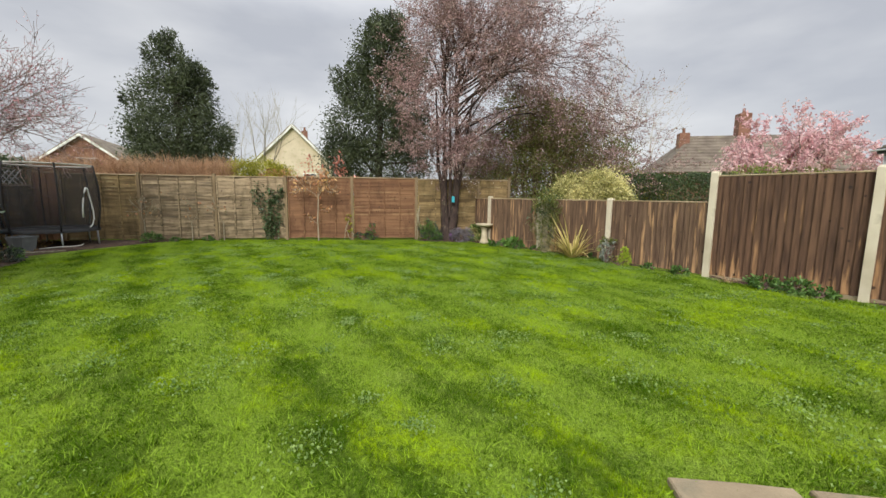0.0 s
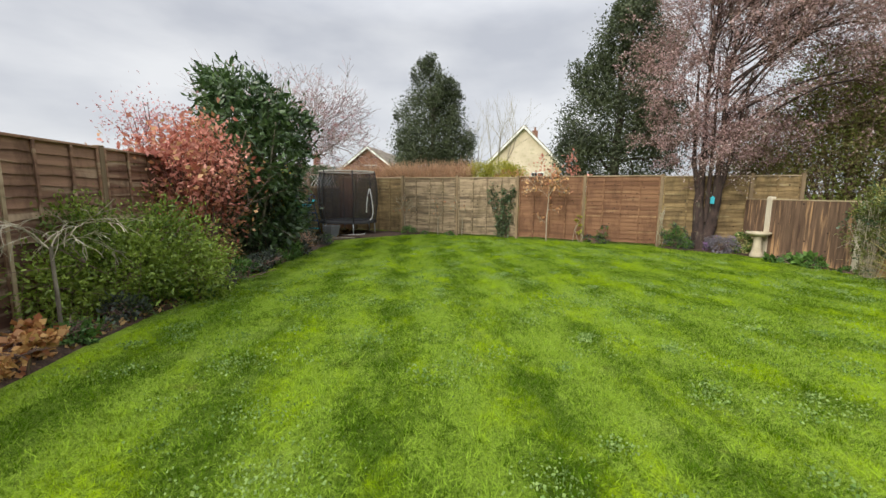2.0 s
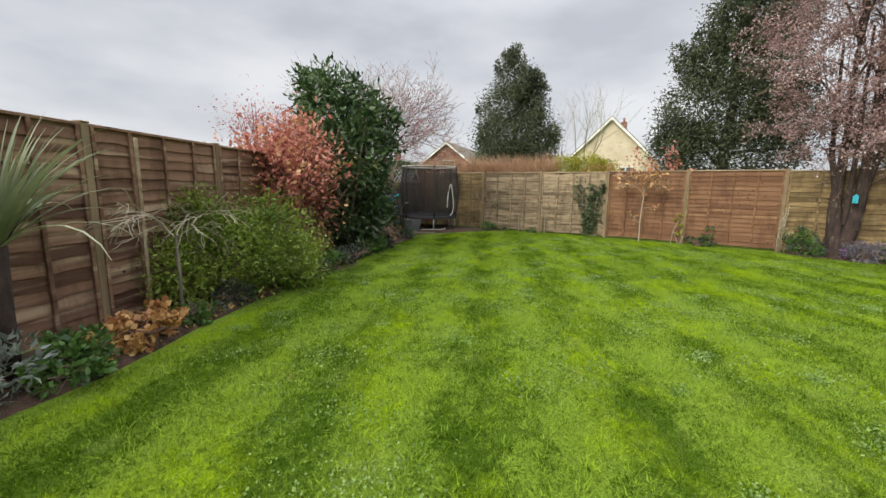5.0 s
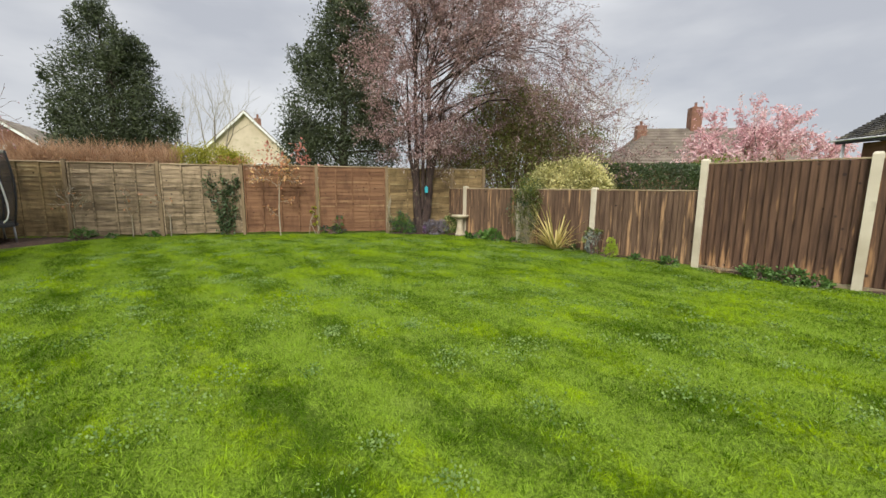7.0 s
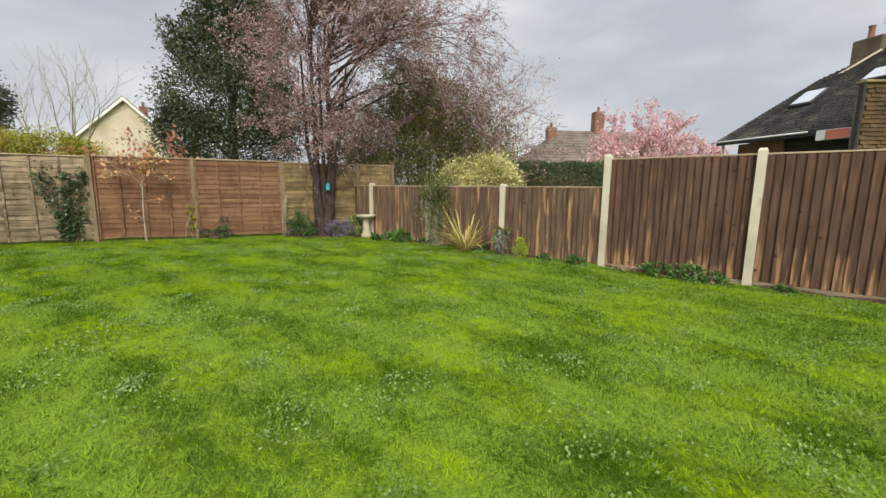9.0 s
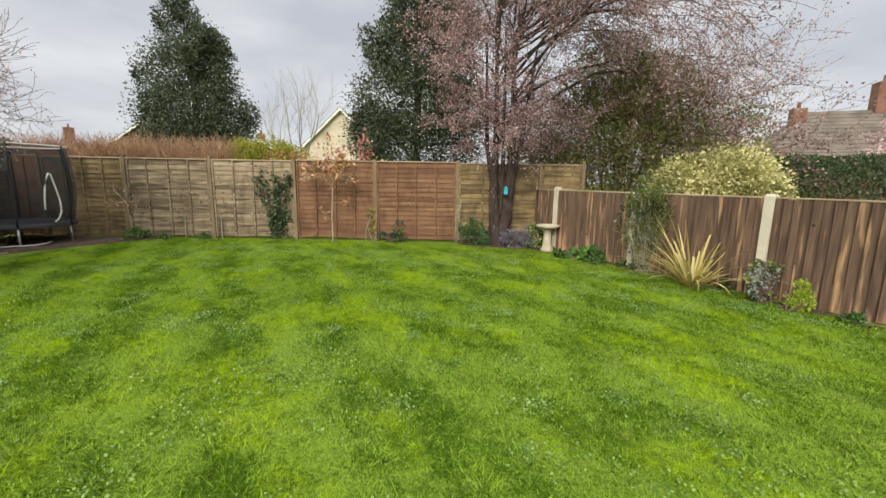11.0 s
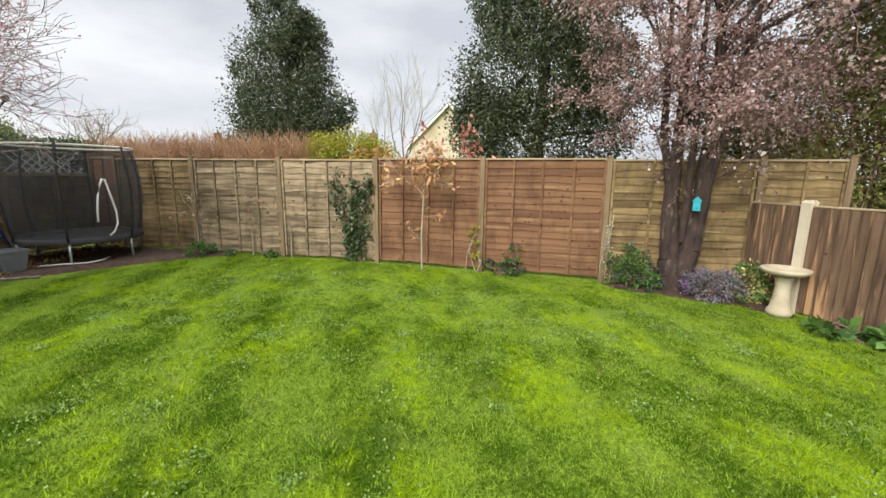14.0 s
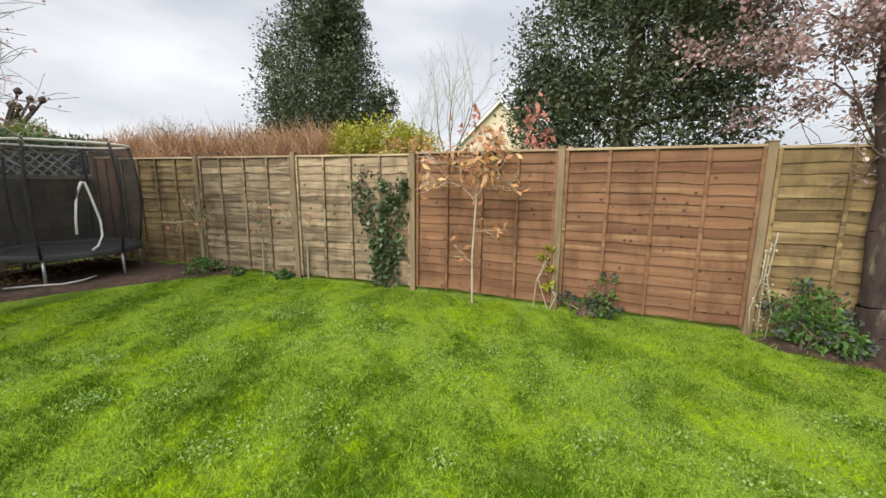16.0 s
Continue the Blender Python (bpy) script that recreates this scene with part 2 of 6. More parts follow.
LAVENDER = leafy("lavender_leaf", (0.13, 0.12, 0.13), (0.36, 0.33, 0.38), 0.7, 0.2)
VIOLET = leafy("violet_flower", (0.28, 0.13, 0.34), (0.5, 0.28, 0.6), 0.6, 0.3)
WEED = leafy("low_green_leaf", (0.04, 0.10, 0.02), (0.16, 0.30, 0.06), 0.5, 0.25)
STRAP = leafy("striped_strap_leaf", (0.32, 0.27, 0.06), (0.74, 0.62, 0.25), 0.45, 0.15)
STRAP_PALE = leafy("pale_strap_leaf", (0.30, 0.32, 0.18), (0.62, 0.62, 0.42), 0.5, 0.2)
STRAP_GREEN = leafy("green_strap_leaf", (0.10, 0.13, 0.06), (0.34, 0.38, 0.21), 0.45, 0.2)
SILVER = leafy("silver_leaf", (0.16, 0.19, 0.15), (0.38, 0.42, 0.36), 0.7, 0.15)
STRAW = leafy("dry_straw", (0.30, 0.18, 0.10), (0.55, 0.38, 0.22), 0.8, 0.1)
DRYLEAF = leafy("fallen_leaf", (0.16, 0.085, 0.03), (0.40, 0.26, 0.10), 0.8, 0.1)
CLOVER = leafy("clover_leaf", (0.12, 0.22, 0.04), (0.29, 0.41, 0.12), 0.9, 0.2)
NET = material("black_net", (0.012, 0.013, 0.016), (0.028, 0.030, 0.036), 3, 200, 0.9, 0.3, vary=0)
net_clear, net_mix = NET.node_tree.nodes.new("ShaderNodeBsdfTransparent"), NET.node_tree.nodes.new("ShaderNodeMixShader")
net_mix.inputs["Fac"].default_value = 0.5
link(NET.node_tree, NET.node_tree.nodes["Principled BSDF"].outputs[0], net_mix.inputs[1])
link(NET.node_tree, net_clear.outputs[0], net_mix.inputs[2])
link(NET.node_tree, net_mix.outputs[0], NET.node_tree.nodes["Material Output"].inputs["Surface"])
BLACK = material("black_mat", (0.012, 0.012, 0.013), (0.03, 0.03, 0.032), 4, 90, 0.7, 0.3, vary=0)
STEEL = material("galvanised_tube", (0.34, 0.36, 0.38), (0.55, 0.57, 0.6), 6, 80, 0.42, 0.1, vary=0.05, metal=0.7)
FOAM = material("pale_foam_sleeve", (0.5, 0.48, 0.42), (0.7, 0.68, 0.62), 4, 60, 0.8, 0.2, vary=0.05)
WHITE = material("white_webbing", (0.62, 0.62, 0.6), (0.82, 0.82, 0.8), 8, 90, 0.7, 0.2, vary=0.05)
TEAL = material("turquoise_plastic", (0.02, 0.36, 0.46), (0.05, 0.50, 0.60), 3, 60, 0.38, 0.08, vary=0.03)
BLUE = material("blue_tube", (0.02, 0.04, 0.16), (0.05, 0.08, 0.26), 5, 60, 0.4, 0.1, vary=0.05)
POT = material("grey_plastic_tub", (0.10, 0.11, 0.12), (0.19, 0.20, 0.21), 4, 60, 0.6, 0.2, vary=0.05)
BOARD = material("brown_board", (0.25, 0.15, 0.095), (0.40, 0.26, 0.17), 3, 50, 0.8, 0.3, vary=0.05)
ROOF = material("dark_slate_roof", (0.024, 0.023, 0.022), (0.085, 0.078, 0.068), 3.0, 30, 0.85, 0.5, vary=0.3, island=True, spot=(0.14, 0.13, 0.085), spot_scale=3.2, spot_at=0.62)
ROOF_TILE = material("brown_clay_tile", (0.070, 0.050, 0.032), (0.19, 0.14, 0.088), 2, 30, 0.9, 0.5, vary=0.35, spot=(0.24, 0.22, 0.10), spot_scale=2.6, spot_at=0.66)
HUNG_TILE = material("lichened_hung_tile", (0.050, 0.030, 0.012), (0.145, 0.088, 0.034), 1.6, 26, 0.9, 0.5, vary=0.16, island=True, spot=(0.42, 0.38, 0.28), spot_scale=5.0, spot_at=0.72)
LICHEN = material("lichened_capping", (0.13, 0.10, 0.045), (0.30, 0.23, 0.11), 4, 40, 0.95, 0.4, vary=0.1)
BLACK_BOARD = material("black_weatherboard", (0.016, 0.014, 0.012), (0.050, 0.042, 0.035), 3, 40, 0.8, 0.4, (1, 6, 6), 0.2)
ROOF_FAR = material("lichened_roof", (0.17, 0.14, 0.105), (0.32, 0.275, 0.215), 1.2, 14, 0.95, 0.4, vary=0.1, spot=(0.36, 0.33, 0.22), spot_scale=1.4, spot_at=0.66)
ROOF_BROWN = material("brown_far_roof", (0.085, 0.066, 0.05), (0.19, 0.155, 0.12), 1.2, 14, 0.95, 0.4, vary=0.1, spot=(0.22, 0.2, 0.13), spot_scale=1.4, spot_at=0.66)
BRICK = material("red_brick", (0.14, 0.064, 0.044), (0.27, 0.135, 0.095), 3, 25, 0.95, 0.4, vary=0.15)
RENDER = material("cream_render", (0.47, 0.385, 0.27), (0.68, 0.59, 0.45), 0.8, 20, 0.95, 0.3, vary=0.05, spot=(0.46, 0.40, 0.27), spot_scale=2.4, spot_at=0.64)
WHITE_PAINT = material("white_paint", (0.66, 0.66, 0.64), (0.84, 0.84, 0.82), 3, 50, 0.6, 0.1, vary=0.03)
RED_PAINT = material("faded_red_paint", (0.50, 0.12, 0.09), (0.68, 0.24, 0.18), 3, 50, 0.7, 0.1, vary=0.03)
GLASS = material("dark_glass", (0.03, 0.035, 0.04), (0.06, 0.065, 0.07), 2, 10, 0.06, 0, vary=0, coat=1.0)
SKYLIGHT = material("skylight_glass", (0.22, 0.24, 0.27), (0.30, 0.33, 0.36), 2, 10, 0.08, 0, vary=0, coat=1.0)


def lawn_material(name="mown_turf", blade=False):
    """Mown turf: soft stripes along the mowing line, lush yellow-green tufts and darker patches."""
    m = bpy.data.materials.new(name)
    m.use_nodes = True
    nt = m.node_tree
    n = nt.nodes
    b = n["Principled BSDF"]
    co = n.new("ShaderNodeTexCoord")
    sep = n.new("ShaderNodeSeparateXYZ")
    link(nt, co.outputs["Object"], sep.inputs[0])

    def tex(scale, detail=4.0, rough=0.5, src=None):
        t = n.new("ShaderNodeTexNoise")
        t.inputs["Scale"].default_value, t.inputs["Detail"].default_value = scale, detail
        t.inputs["Roughness"].default_value = rough
        link(nt, src or co.outputs["Object"], t.inputs["Vector"])
        return t.outputs["Fac"]

    def calc(op, a, b_, c=None, clamp=False):
        k = n.new("ShaderNodeMath")
        k.operation = op
        k.use_clamp = clamp
        for q, v in enumerate((a, b_, c)):
            if v is None:
                continue
            if isinstance(v, (int, float)):
                k.inputs[q].default_value = v
            else:
                link(nt, v, k.inputs[q])
        return k.outputs[0]

    def blend(fac, a, c):
        k = n.new("ShaderNodeMix")
        k.data_type = "RGBA"
        link(nt, fac, k.inputs["Factor"])
        for s, v in (("A", a), ("B", c)):
            if isinstance(v, tuple):
                k.inputs[s].default_value = (*v, 1)
            else:
                link(nt, v, k.inputs[s])
        return k.outputs["Result"]

    across = calc("ADD", calc("MULTIPLY", sep.outputs[0], 0.793), calc("MULTIPLY", sep.outputs[1], 0.609))
    along = calc("ADD", calc("MULTIPLY", sep.outputs[0], -0.609), calc("MULTIPLY", sep.outputs[1], 0.793))
    comb = n.new("ShaderNodeCombineXYZ")
    link(nt, across, comb.inputs[0])
    link(nt, calc("MULTIPLY", along, 0.5), comb.inputs[1])
    line = comb.outputs[0]
    wob = calc("MULTIPLY_ADD", tex(1.3, 4), 0.34, across)
    stripe = calc("SINE", calc("MULTIPLY_ADD", wob, 6.283, -2.14), 0.0)
    fade = calc("MULTIPLY_ADD", across, -0.13, 1.05, True)
    stripe = calc("MULTIPLY", calc("MULTIPLY", stripe, 0.75), fade)
    tone = calc("MULTIPLY_ADD", stripe, 0.145, tex(2.4, 5, 0.6, line))
    tone = calc("MULTIPLY_ADD", tex(9, 5, 0.75), 0.62, tone)
    tone = calc("MULTIPLY_ADD", tex(30, 4, 0.75), 0.55, tone)
    if blade:
        tone = calc("MULTIPLY_ADD", n.new("ShaderNodeNewGeometry").outputs["Random Per Island"], 0.44, calc("ADD", tone, -0.22))
    f = calc("MULTIPLY_ADD", tone, 4.3, -4.12, True)
    base = blend(f, (0.056, 0.122, 0.003), (0.255, 0.395, 0.036))
    lush = calc("MULTIPLY_ADD", tex(1.7, 4, 0.6, line), 8.0, -4.0, True)
    lush = calc("MULTIPLY", lush, calc("MULTIPLY_ADD", tex(12, 5, 0.75), 4.0, -1.45, True))
    col = blend(calc("MULTIPLY", lush, 0.9), base, (0.36, 0.53, 0.004))
    pale = calc("MULTIPLY_ADD", tex(2.3, 5, 0.66), 7.0, -3.9, True)
    col = blend(calc("MULTIPLY", pale, 0.32), col, (0.38, 0.48, 0.11))
    dry = calc("MULTIPLY_ADD", tex(2.7, 5, 0.6), 9.0, -5.8, True)
    col = blend(calc("MULTIPLY", dry, 0.45), col, (0.30, 0.27, 0.07))
    if not blade:
        # thatch and soil show between the blades
        col = blend(calc("MULTIPLY_ADD", tex(60, 3, 0.7), 1.4, -0.25, True), (0.018, 0.032, 0.004), col)
    link(nt, col, b.inputs["Base Color"])
    b.inputs["Roughness"].default_value = 0.85
    b.inputs["Specular IOR Level"].default_value = 0.03
    b.inputs["Sheen Weight"].default_value = 0.0 if blade else 0.3
    b.inputs["Sheen Roughness"].default_value = 0.45
    b.inputs["Sheen Tint"].default_value = (0.62, 0.80, 0.16, 1)
    tr = n.new("ShaderNodeBsdfTranslucent")
    link(nt, col, tr.inputs["Color"])
    sh = n.new("ShaderNodeMixShader")
    sh.inputs["Fac"].default_value = 0.22 if blade else 0.0
    link(nt, b.outputs[0], sh.inputs[1])
    link(nt, tr.outputs[0], sh.inputs[2])
    link(nt, sh.outputs[0], n["Material Output"].inputs["Surface"])
    if blade:
        # blades are rounded and bend over, so their faces mostly look up
        geo = n.new("ShaderNodeNewGeometry")
        bend = n.new("ShaderNodeVectorMath")
        bend.operation = "MULTIPLY_ADD"
        bend.inputs[1].default_value, bend.inputs[2].default_value = (0.4, 0.4, 0.4), (0, 0, 0.8)
        link(nt, geo.outputs["Normal"], bend.inputs[0])
        unit = n.new("ShaderNodeVectorMath")
        unit.operation = "NORMALIZE"
        link(nt, bend.outputs[0], unit.inputs[0])
        link(nt, unit.outputs[0], b.inputs["Normal"])
    else:
        bp = n.new("ShaderNodeBump")
        bp.inputs["Strength"].default_value, bp.inputs["Distance"].default_value = 0.5, 0.02
        link(nt, tex(70, 4, 0.7), bp.inputs["Height"])
        link(nt, bp.outputs["Normal"], b.inputs["Normal"])
    return m


TURF = lawn_material()
BLADE = lawn_material("grass_blade", True)


# ---- building helpers ----
def mesh_object(name, verts, faces, mat, smooth=False):
    me = bpy.data.meshes.new(name)
    me.from_pydata([tuple(v) for v in verts], [], faces)
    me.materials.append(mat)
    if smooth:
        me.shade_smooth()
    return new(name, me)


def bm_mesh(name, bm, mat, smooth=False):
    me = bpy.data.meshes.new(name)
    bm.normal_update()
    bm.to_mesh(me)
    bm.free()
    me.materials.append(mat)
    if smooth:
        me.shade_smooth()
    return me


def part(name, data, mat, parent, label="", m=None, smooth=False):
    """Links a bmesh or a mesh as one mesh object under a thing or a part."""
    me = data if isinstance(data, bpy.types.Mesh) else bm_mesh(name, data, mat, smooth)
    ob = new(name, me)
    ob.parent = parent
    if m is not None:
        ob.matrix_local = m
    if label:
        tagged(ob, label)
    return ob


def empty(name, m, label, category, group="", kind=""):
    ob = new(name)
    ob.empty_display_size = 0.1
    ob.matrix_world = m
    return tagged(ob, label, category, group, kind)


def box(sx, sy, sz, at=(0, 0, 0), bevel=0.0, bm=None):
    """A box with its base centre at the given place."""
    own = bm is None
    bm = bmesh.new() if own else bm
    r = bmesh.ops.create_cube(bm, size=1.0, matrix=Matrix.Translation((at[0], at[1], at[2] + sz / 2)) @ Matrix.Diagonal((sx, sy, sz, 1)))
    if bevel:
        es = {e for v in r["verts"] for e in v.link_edges}
        bmesh.ops.bevel(bm, geom=list(es), offset=bevel, segments=1, affect="EDGES")
    return bm


def prisms(segs, sides=5):
    """Tapered tubes for (p0, p1, r0, r1) segments."""
    verts, faces = [], []
    for p0, p1, r0, r1 in segs:
        d = (p1 - p0)
        if d.length < 1e-6:
            continue
        d.normalize()
        u = d.orthogonal().normalized()
        w = d.cross(u)
        k = len(verts)
        for p, r in ((p0, r0), (p1, r1)):
            for i in range(sides):
                a = 2 * math.pi * i / sides
                verts.append(p + u * (r * math.cos(a)) + w * (r * math.sin(a)))
        for i in range(sides):
            j = (i + 1) % sides
            faces.append((k + i, k + j, k + sides + j, k + sides + i))
    return verts, faces


def tube(points, radius, sides=8, bm=None):
    """A round tube along a line of points."""
    own = bm is None
    bm = bmesh.new() if own else bm
    pts = [Vector(p) for p in points]
    rings = []
    for i, p in enumerate(pts):
        d = (pts[min(i + 1, len(pts) - 1)] - pts[max(i - 1, 0)]).normalized()
        u = d.cross(Vector((0.13, 0.21, 0.97)))
        u = u.normalized() if u.length > 0.05 else d.orthogonal().normalized()
        w = d.cross(u)
        rr = radius[i] if isinstance(radius, (list, tuple)) else radius
        rings.append([bm.verts.new(p + u * (rr * math.cos(2 * math.pi * k / sides)) + w * (rr * math.sin(2 * math.pi * k / sides))) for k in range(sides)])
    for a, c in zip(rings, rings[1:]):
        for k in range(sides):
            bm.faces.new((a[k], a[(k + 1) % sides], c[(k + 1) % sides], c[k]))
    if (pts[0] - pts[-1]).length > 1e-4:
        bm.faces.new(rings[0][::-1])
        bm.faces.new(rings[-1])
    return bm


def leaves(points, size, rng, shape=0.5, droop=0.0, out=None):
    """Folded four-cornered leaves at the points, turned at random."""
    pts = np.asarray(points, float)
    k = len(pts)
    d = rng.normal(size=(k, 3))
    if out is not None:
        d = d * 0.7 + out
    d[:, 2] -= droop
    d /= np.linalg.norm(d, axis=1)[:, None] + 1e-9
    s = np.cross(d, rng.normal(size=(k, 3)))
    s /= np.linalg.norm(s, axis=1)[:, None] + 1e-9
    up = np.cross(s, d)
    ln = size * rng.uniform(0.6, 1.3, (k, 1))
    v = np.empty((k, 4, 3))
    v[:, 0] = pts
    v[:, 1] = pts + d * ln * 0.55 + s * ln * shape * 0.5 + up * ln * 0.12
    v[:, 2] = pts + d * ln
    v[:, 3] = pts + d * ln * 0.55 - s * ln * shape * 0.5 + up * ln * 0.12
    f = np.arange(k * 4).reshape(k, 4)
    return v.reshape(-1, 3), f


def leaf_mesh(name, v, f, mat, parent=None):
    me = bpy.data.meshes.new(name)
    me.vertices.add(len(v))
    me.vertices.foreach_set("co", np.ascontiguousarray(v, np.float32).ravel())
    me.loops.add(f.size)
    me.loops.foreach_set("vertex_index", np.ascontiguousarray(f, np.int32).ravel())
    me.polygons.add(len(f))
    me.polygons.foreach_set("loop_start", np.arange(len(f), dtype=np.int32) * f.shape[1])
    me.update(calc_edges=True)
    me.materials.append(mat)
    ob = new(name, me)
    if parent:
        ob.parent = parent
        ob["kind"] = "stuff"
    return ob


def cloud(blobs, n, rng, hollow=0.55, lump=0.35):
    """Points in and near the skins of (x, y, z, rx, ry, rz) blobs, gathered into clumps with gaps between."""
    blobs = np.asarray(blobs, float)
    wgt = blobs[:, 3] * blobs[:, 4] + blobs[:, 4] * blobs[:, 5]
    pick = rng.choice(len(blobs), max(n // 14, 8), p=wgt / wgt.sum())
    d = rng.normal(size=(len(pick), 3))
    d /= np.linalg.norm(d, axis=1)[:, None]
    r = hollow + (1.02 - hollow) * rng.random((len(pick), 1)) ** 0.6
    c = blobs[pick, :3] + d * r * blobs[pick, 3:]
    which = rng.integers(0, len(c), n)
    spread = lump * blobs[pick[which], 3:].min(axis=1)[:, None]
    spread = np.minimum(spread, 0.32)
    return c[which] + rng.normal(size=(n, 3)) * spread * 0.5, d[which]


def grow(p, d, length, r, depth, rng, segs, tips, spread=0.5, up=0.15, kids=3, wob=0.18, shrink=0.68):
    """A branching limb of tapered segments."""
    steps = 4
    for i in range(steps):
        d = (d + Vector(rng.normal(size=3)) * wob + Vector((0, 0, up))).normalized()
        q = p + d * (length / steps)
        r2 = r * (1 - 0.42 / steps)
        segs.append((p, q, r, r2))
        p, r = q, r2
        if depth > 0 and i > 0:
            for _ in range(kids if i == steps - 1 else max(1, kids - 2)):
                e = (d + Vector(rng.normal(size=3)) * spread).normalized()
                grow(p, e, length * shrink * rng.uniform(0.7, 1.15), r * 0.6, depth - 1, rng, segs, tips, spread, up, kids, wob, shrink)
    tips.append((p, d))


def bush(name, at, label, blobs, n, size, mat, seed, stems=7, stem_mat=None, stem_r=0.012, shape=0.5, droop=0.0, hollow=0.5, extra=None, lump=0.35,
         category="shrub", group=""):
    """A shrub of stems under a clumped crown of single leaves. Blobs are given from its foot."""
    rng = np.random.default_rng(seed)
    thing = empty(name, pose(*at), label, category, group)
    segs = []
    bl = np.asarray(blobs, float)
    for i in range(stems):
        b = bl[i % len(bl)]
        t = Vector(b[:3]) + Vector(rng.normal(size=3) * b[3:] * 0.45)
        a = Vector((rng.normal() * 0.06, rng.normal() * 0.06, -0.03))
        mid = a.lerp(t, 0.5) + Vector((*(rng.normal(size=2) * 0.06), 0.05))
        segs += [(a, mid, stem_r, stem_r * 0.75), (mid, t, stem_r * 0.75, stem_r * 0.35)]
        for _ in range(4):
            e = mid.lerp(t, rng.random()) + Vector(rng.normal(size=3) * b[3:] * 0.4)
            segs.append((mid.lerp(t, 0.4), e, stem_r * 0.45, stem_r * 0.2))
    v, f = prisms(segs, 5)
    ob = tagged(mesh_object("stem_cluster", v, f, stem_mat or TWIG), kind="stuff")
    ob.parent = thing
    pts, out = cloud(blobs, n, rng, hollow, lump)
    pts[:, 2] = np.maximum(pts[:, 2], 0.03)
    leaf_mesh("crown", *leaves(pts, size, rng, shape, droop, out * 0.8), mat, thing)
    if extra:
        n2, size2, mat2, nm = extra
        pts, out = cloud(blobs, n2, rng, 0.85, lump)
        pts[:, 2] = np.maximum(pts[:, 2], 0.03)
        leaf_mesh(nm, *leaves(pts, size2, rng, 0.7, 0, out), mat2, thing)
    return thing


def strap_plant(name, at, label, n, length, width, mat, seed, lift=0.9, bend=0.8, foot=0.05, category="plant"):
    """Arching strap leaves from one crown, each a folded tapering blade."""
    rng = np.random.default_rng(seed)
    thing = empty(name, pose(*at), label, category)
    for i in range(n):
        a = rng.uniform(0, 2 * math.pi)
        tilt = rng.uniform(0.15, 1.0)
        h = Vector((math.cos(a), math.sin(a), 0))
        side = Vector((-h.y, h.x, 0))
        ln, wd = length * rng.uniform(0.65, 1.1), width * rng.uniform(0.7, 1.15)
        v, f = [], []
        p = h * rng.uniform(0, foot)
        ang = math.atan2(lift, tilt)
        k = 7
        for s in range(k + 1):
            t = s / k
            w = wd * (1 - t ** 2.2) * (0.6 + 0.4 * min(1, t * 4)) + 0.001
            nrm = Vector((0, 0, 1)) * math.cos(ang) - h * math.sin(ang)
            v += [p - side * w + nrm * w * 0.35, p.copy(), p + side * w + nrm * w * 0.35]
            if s:
                c = 3 * s
                f += [(c - 3, c - 2, c + 1, c), (c - 2, c - 1, c + 2, c + 1)]
            p = p + (h * math.cos(ang) + Vector((0, 0, 1)) * math.sin(ang)) * (ln / k)
            ang -= bend * tilt * 2.0 / k * (0.4 + t)
        ob = mesh_object("leaf", v, f, mat, True)
        ob.parent = thing
    return thing


def blob_tree(name, at, label, trunk_h, trunk_r, blobs, n, size, mat, seed, bark=None, shape=0.45, hollow=0.45, droop=0.0, lump=0.35, limbs=14, extra=None):
    """An evergreen with a tapered trunk, limbs and a crown of single leaves."""
    rng = np.random.default_rng(seed)
    thing = empty(name, pose(*at), label, "tree")
    base_blobs = list(blobs)
    for _ in range(26):
        b = base_blobs[int(rng.integers(0, len(base_blobs)))]
        u = rng.normal(size=3)
        u /= np.linalg.norm(u)
        q = rng.uniform(0.16, 0.36)
        blobs = blobs + [(b[0] + u[0] * b[3], b[1] + u[1] * b[4], b[2] + abs(u[2]) * b[5], q, q, q * 1.5)]
    top = max(b[2] + b[5] * 0.6 for b in blobs)
    segs = []
    p = Vector((0, 0, -0.1))
    for i in range(8):
        q = Vector((rng.normal() * 0.05, rng.normal() * 0.05, top * (i + 1) / 8))
        segs.append((p, q, trunk_r * (1 - i / 8.6), trunk_r * (1 - (i + 1) / 8.6)))
        p = q
    v, f = prisms(segs, 8)
    ob = mesh_object("trunk", v, f, bark or BARK, True)
    ob.parent = thing
    segs, tips = [], []
    for i in range(limbs):
        b = blobs[i % len(blobs)]
        t = Vector(b[:3]) + Vector(rng.normal(size=3)) * Vector(b[3:]).length * 0.28
        z = max(trunk_h * 0.5, min(t.z - 0.4, top * 0.9))
        a = Vector((0, 0, z * rng.uniform(0.6, 0.95)))
        grow(a, (t - a).normalized(), (t - a).length * 0.55, trunk_r * 0.3, 1, rng, segs, tips, 0.6, 0.02, 3)
    v, f = prisms(segs, 5)
    ob = tagged(mesh_object("limb_frame", v, f, bark or BARK), kind="stuff")
    ob.parent = thing
    pts, out = cloud(blobs, n, rng, hollow, lump)
    leaf_mesh("crown", *leaves(pts, size, rng, shape, droop, out * 0.7), mat, thing)
    if extra:
        n2, size2, mat2, nm = extra
        pts, out = cloud(blobs, n2, rng, 0.8, lump)
        leaf_mesh(nm, *leaves(pts, size2, rng, 0.7, 0, out), mat2, thing)
    return thing


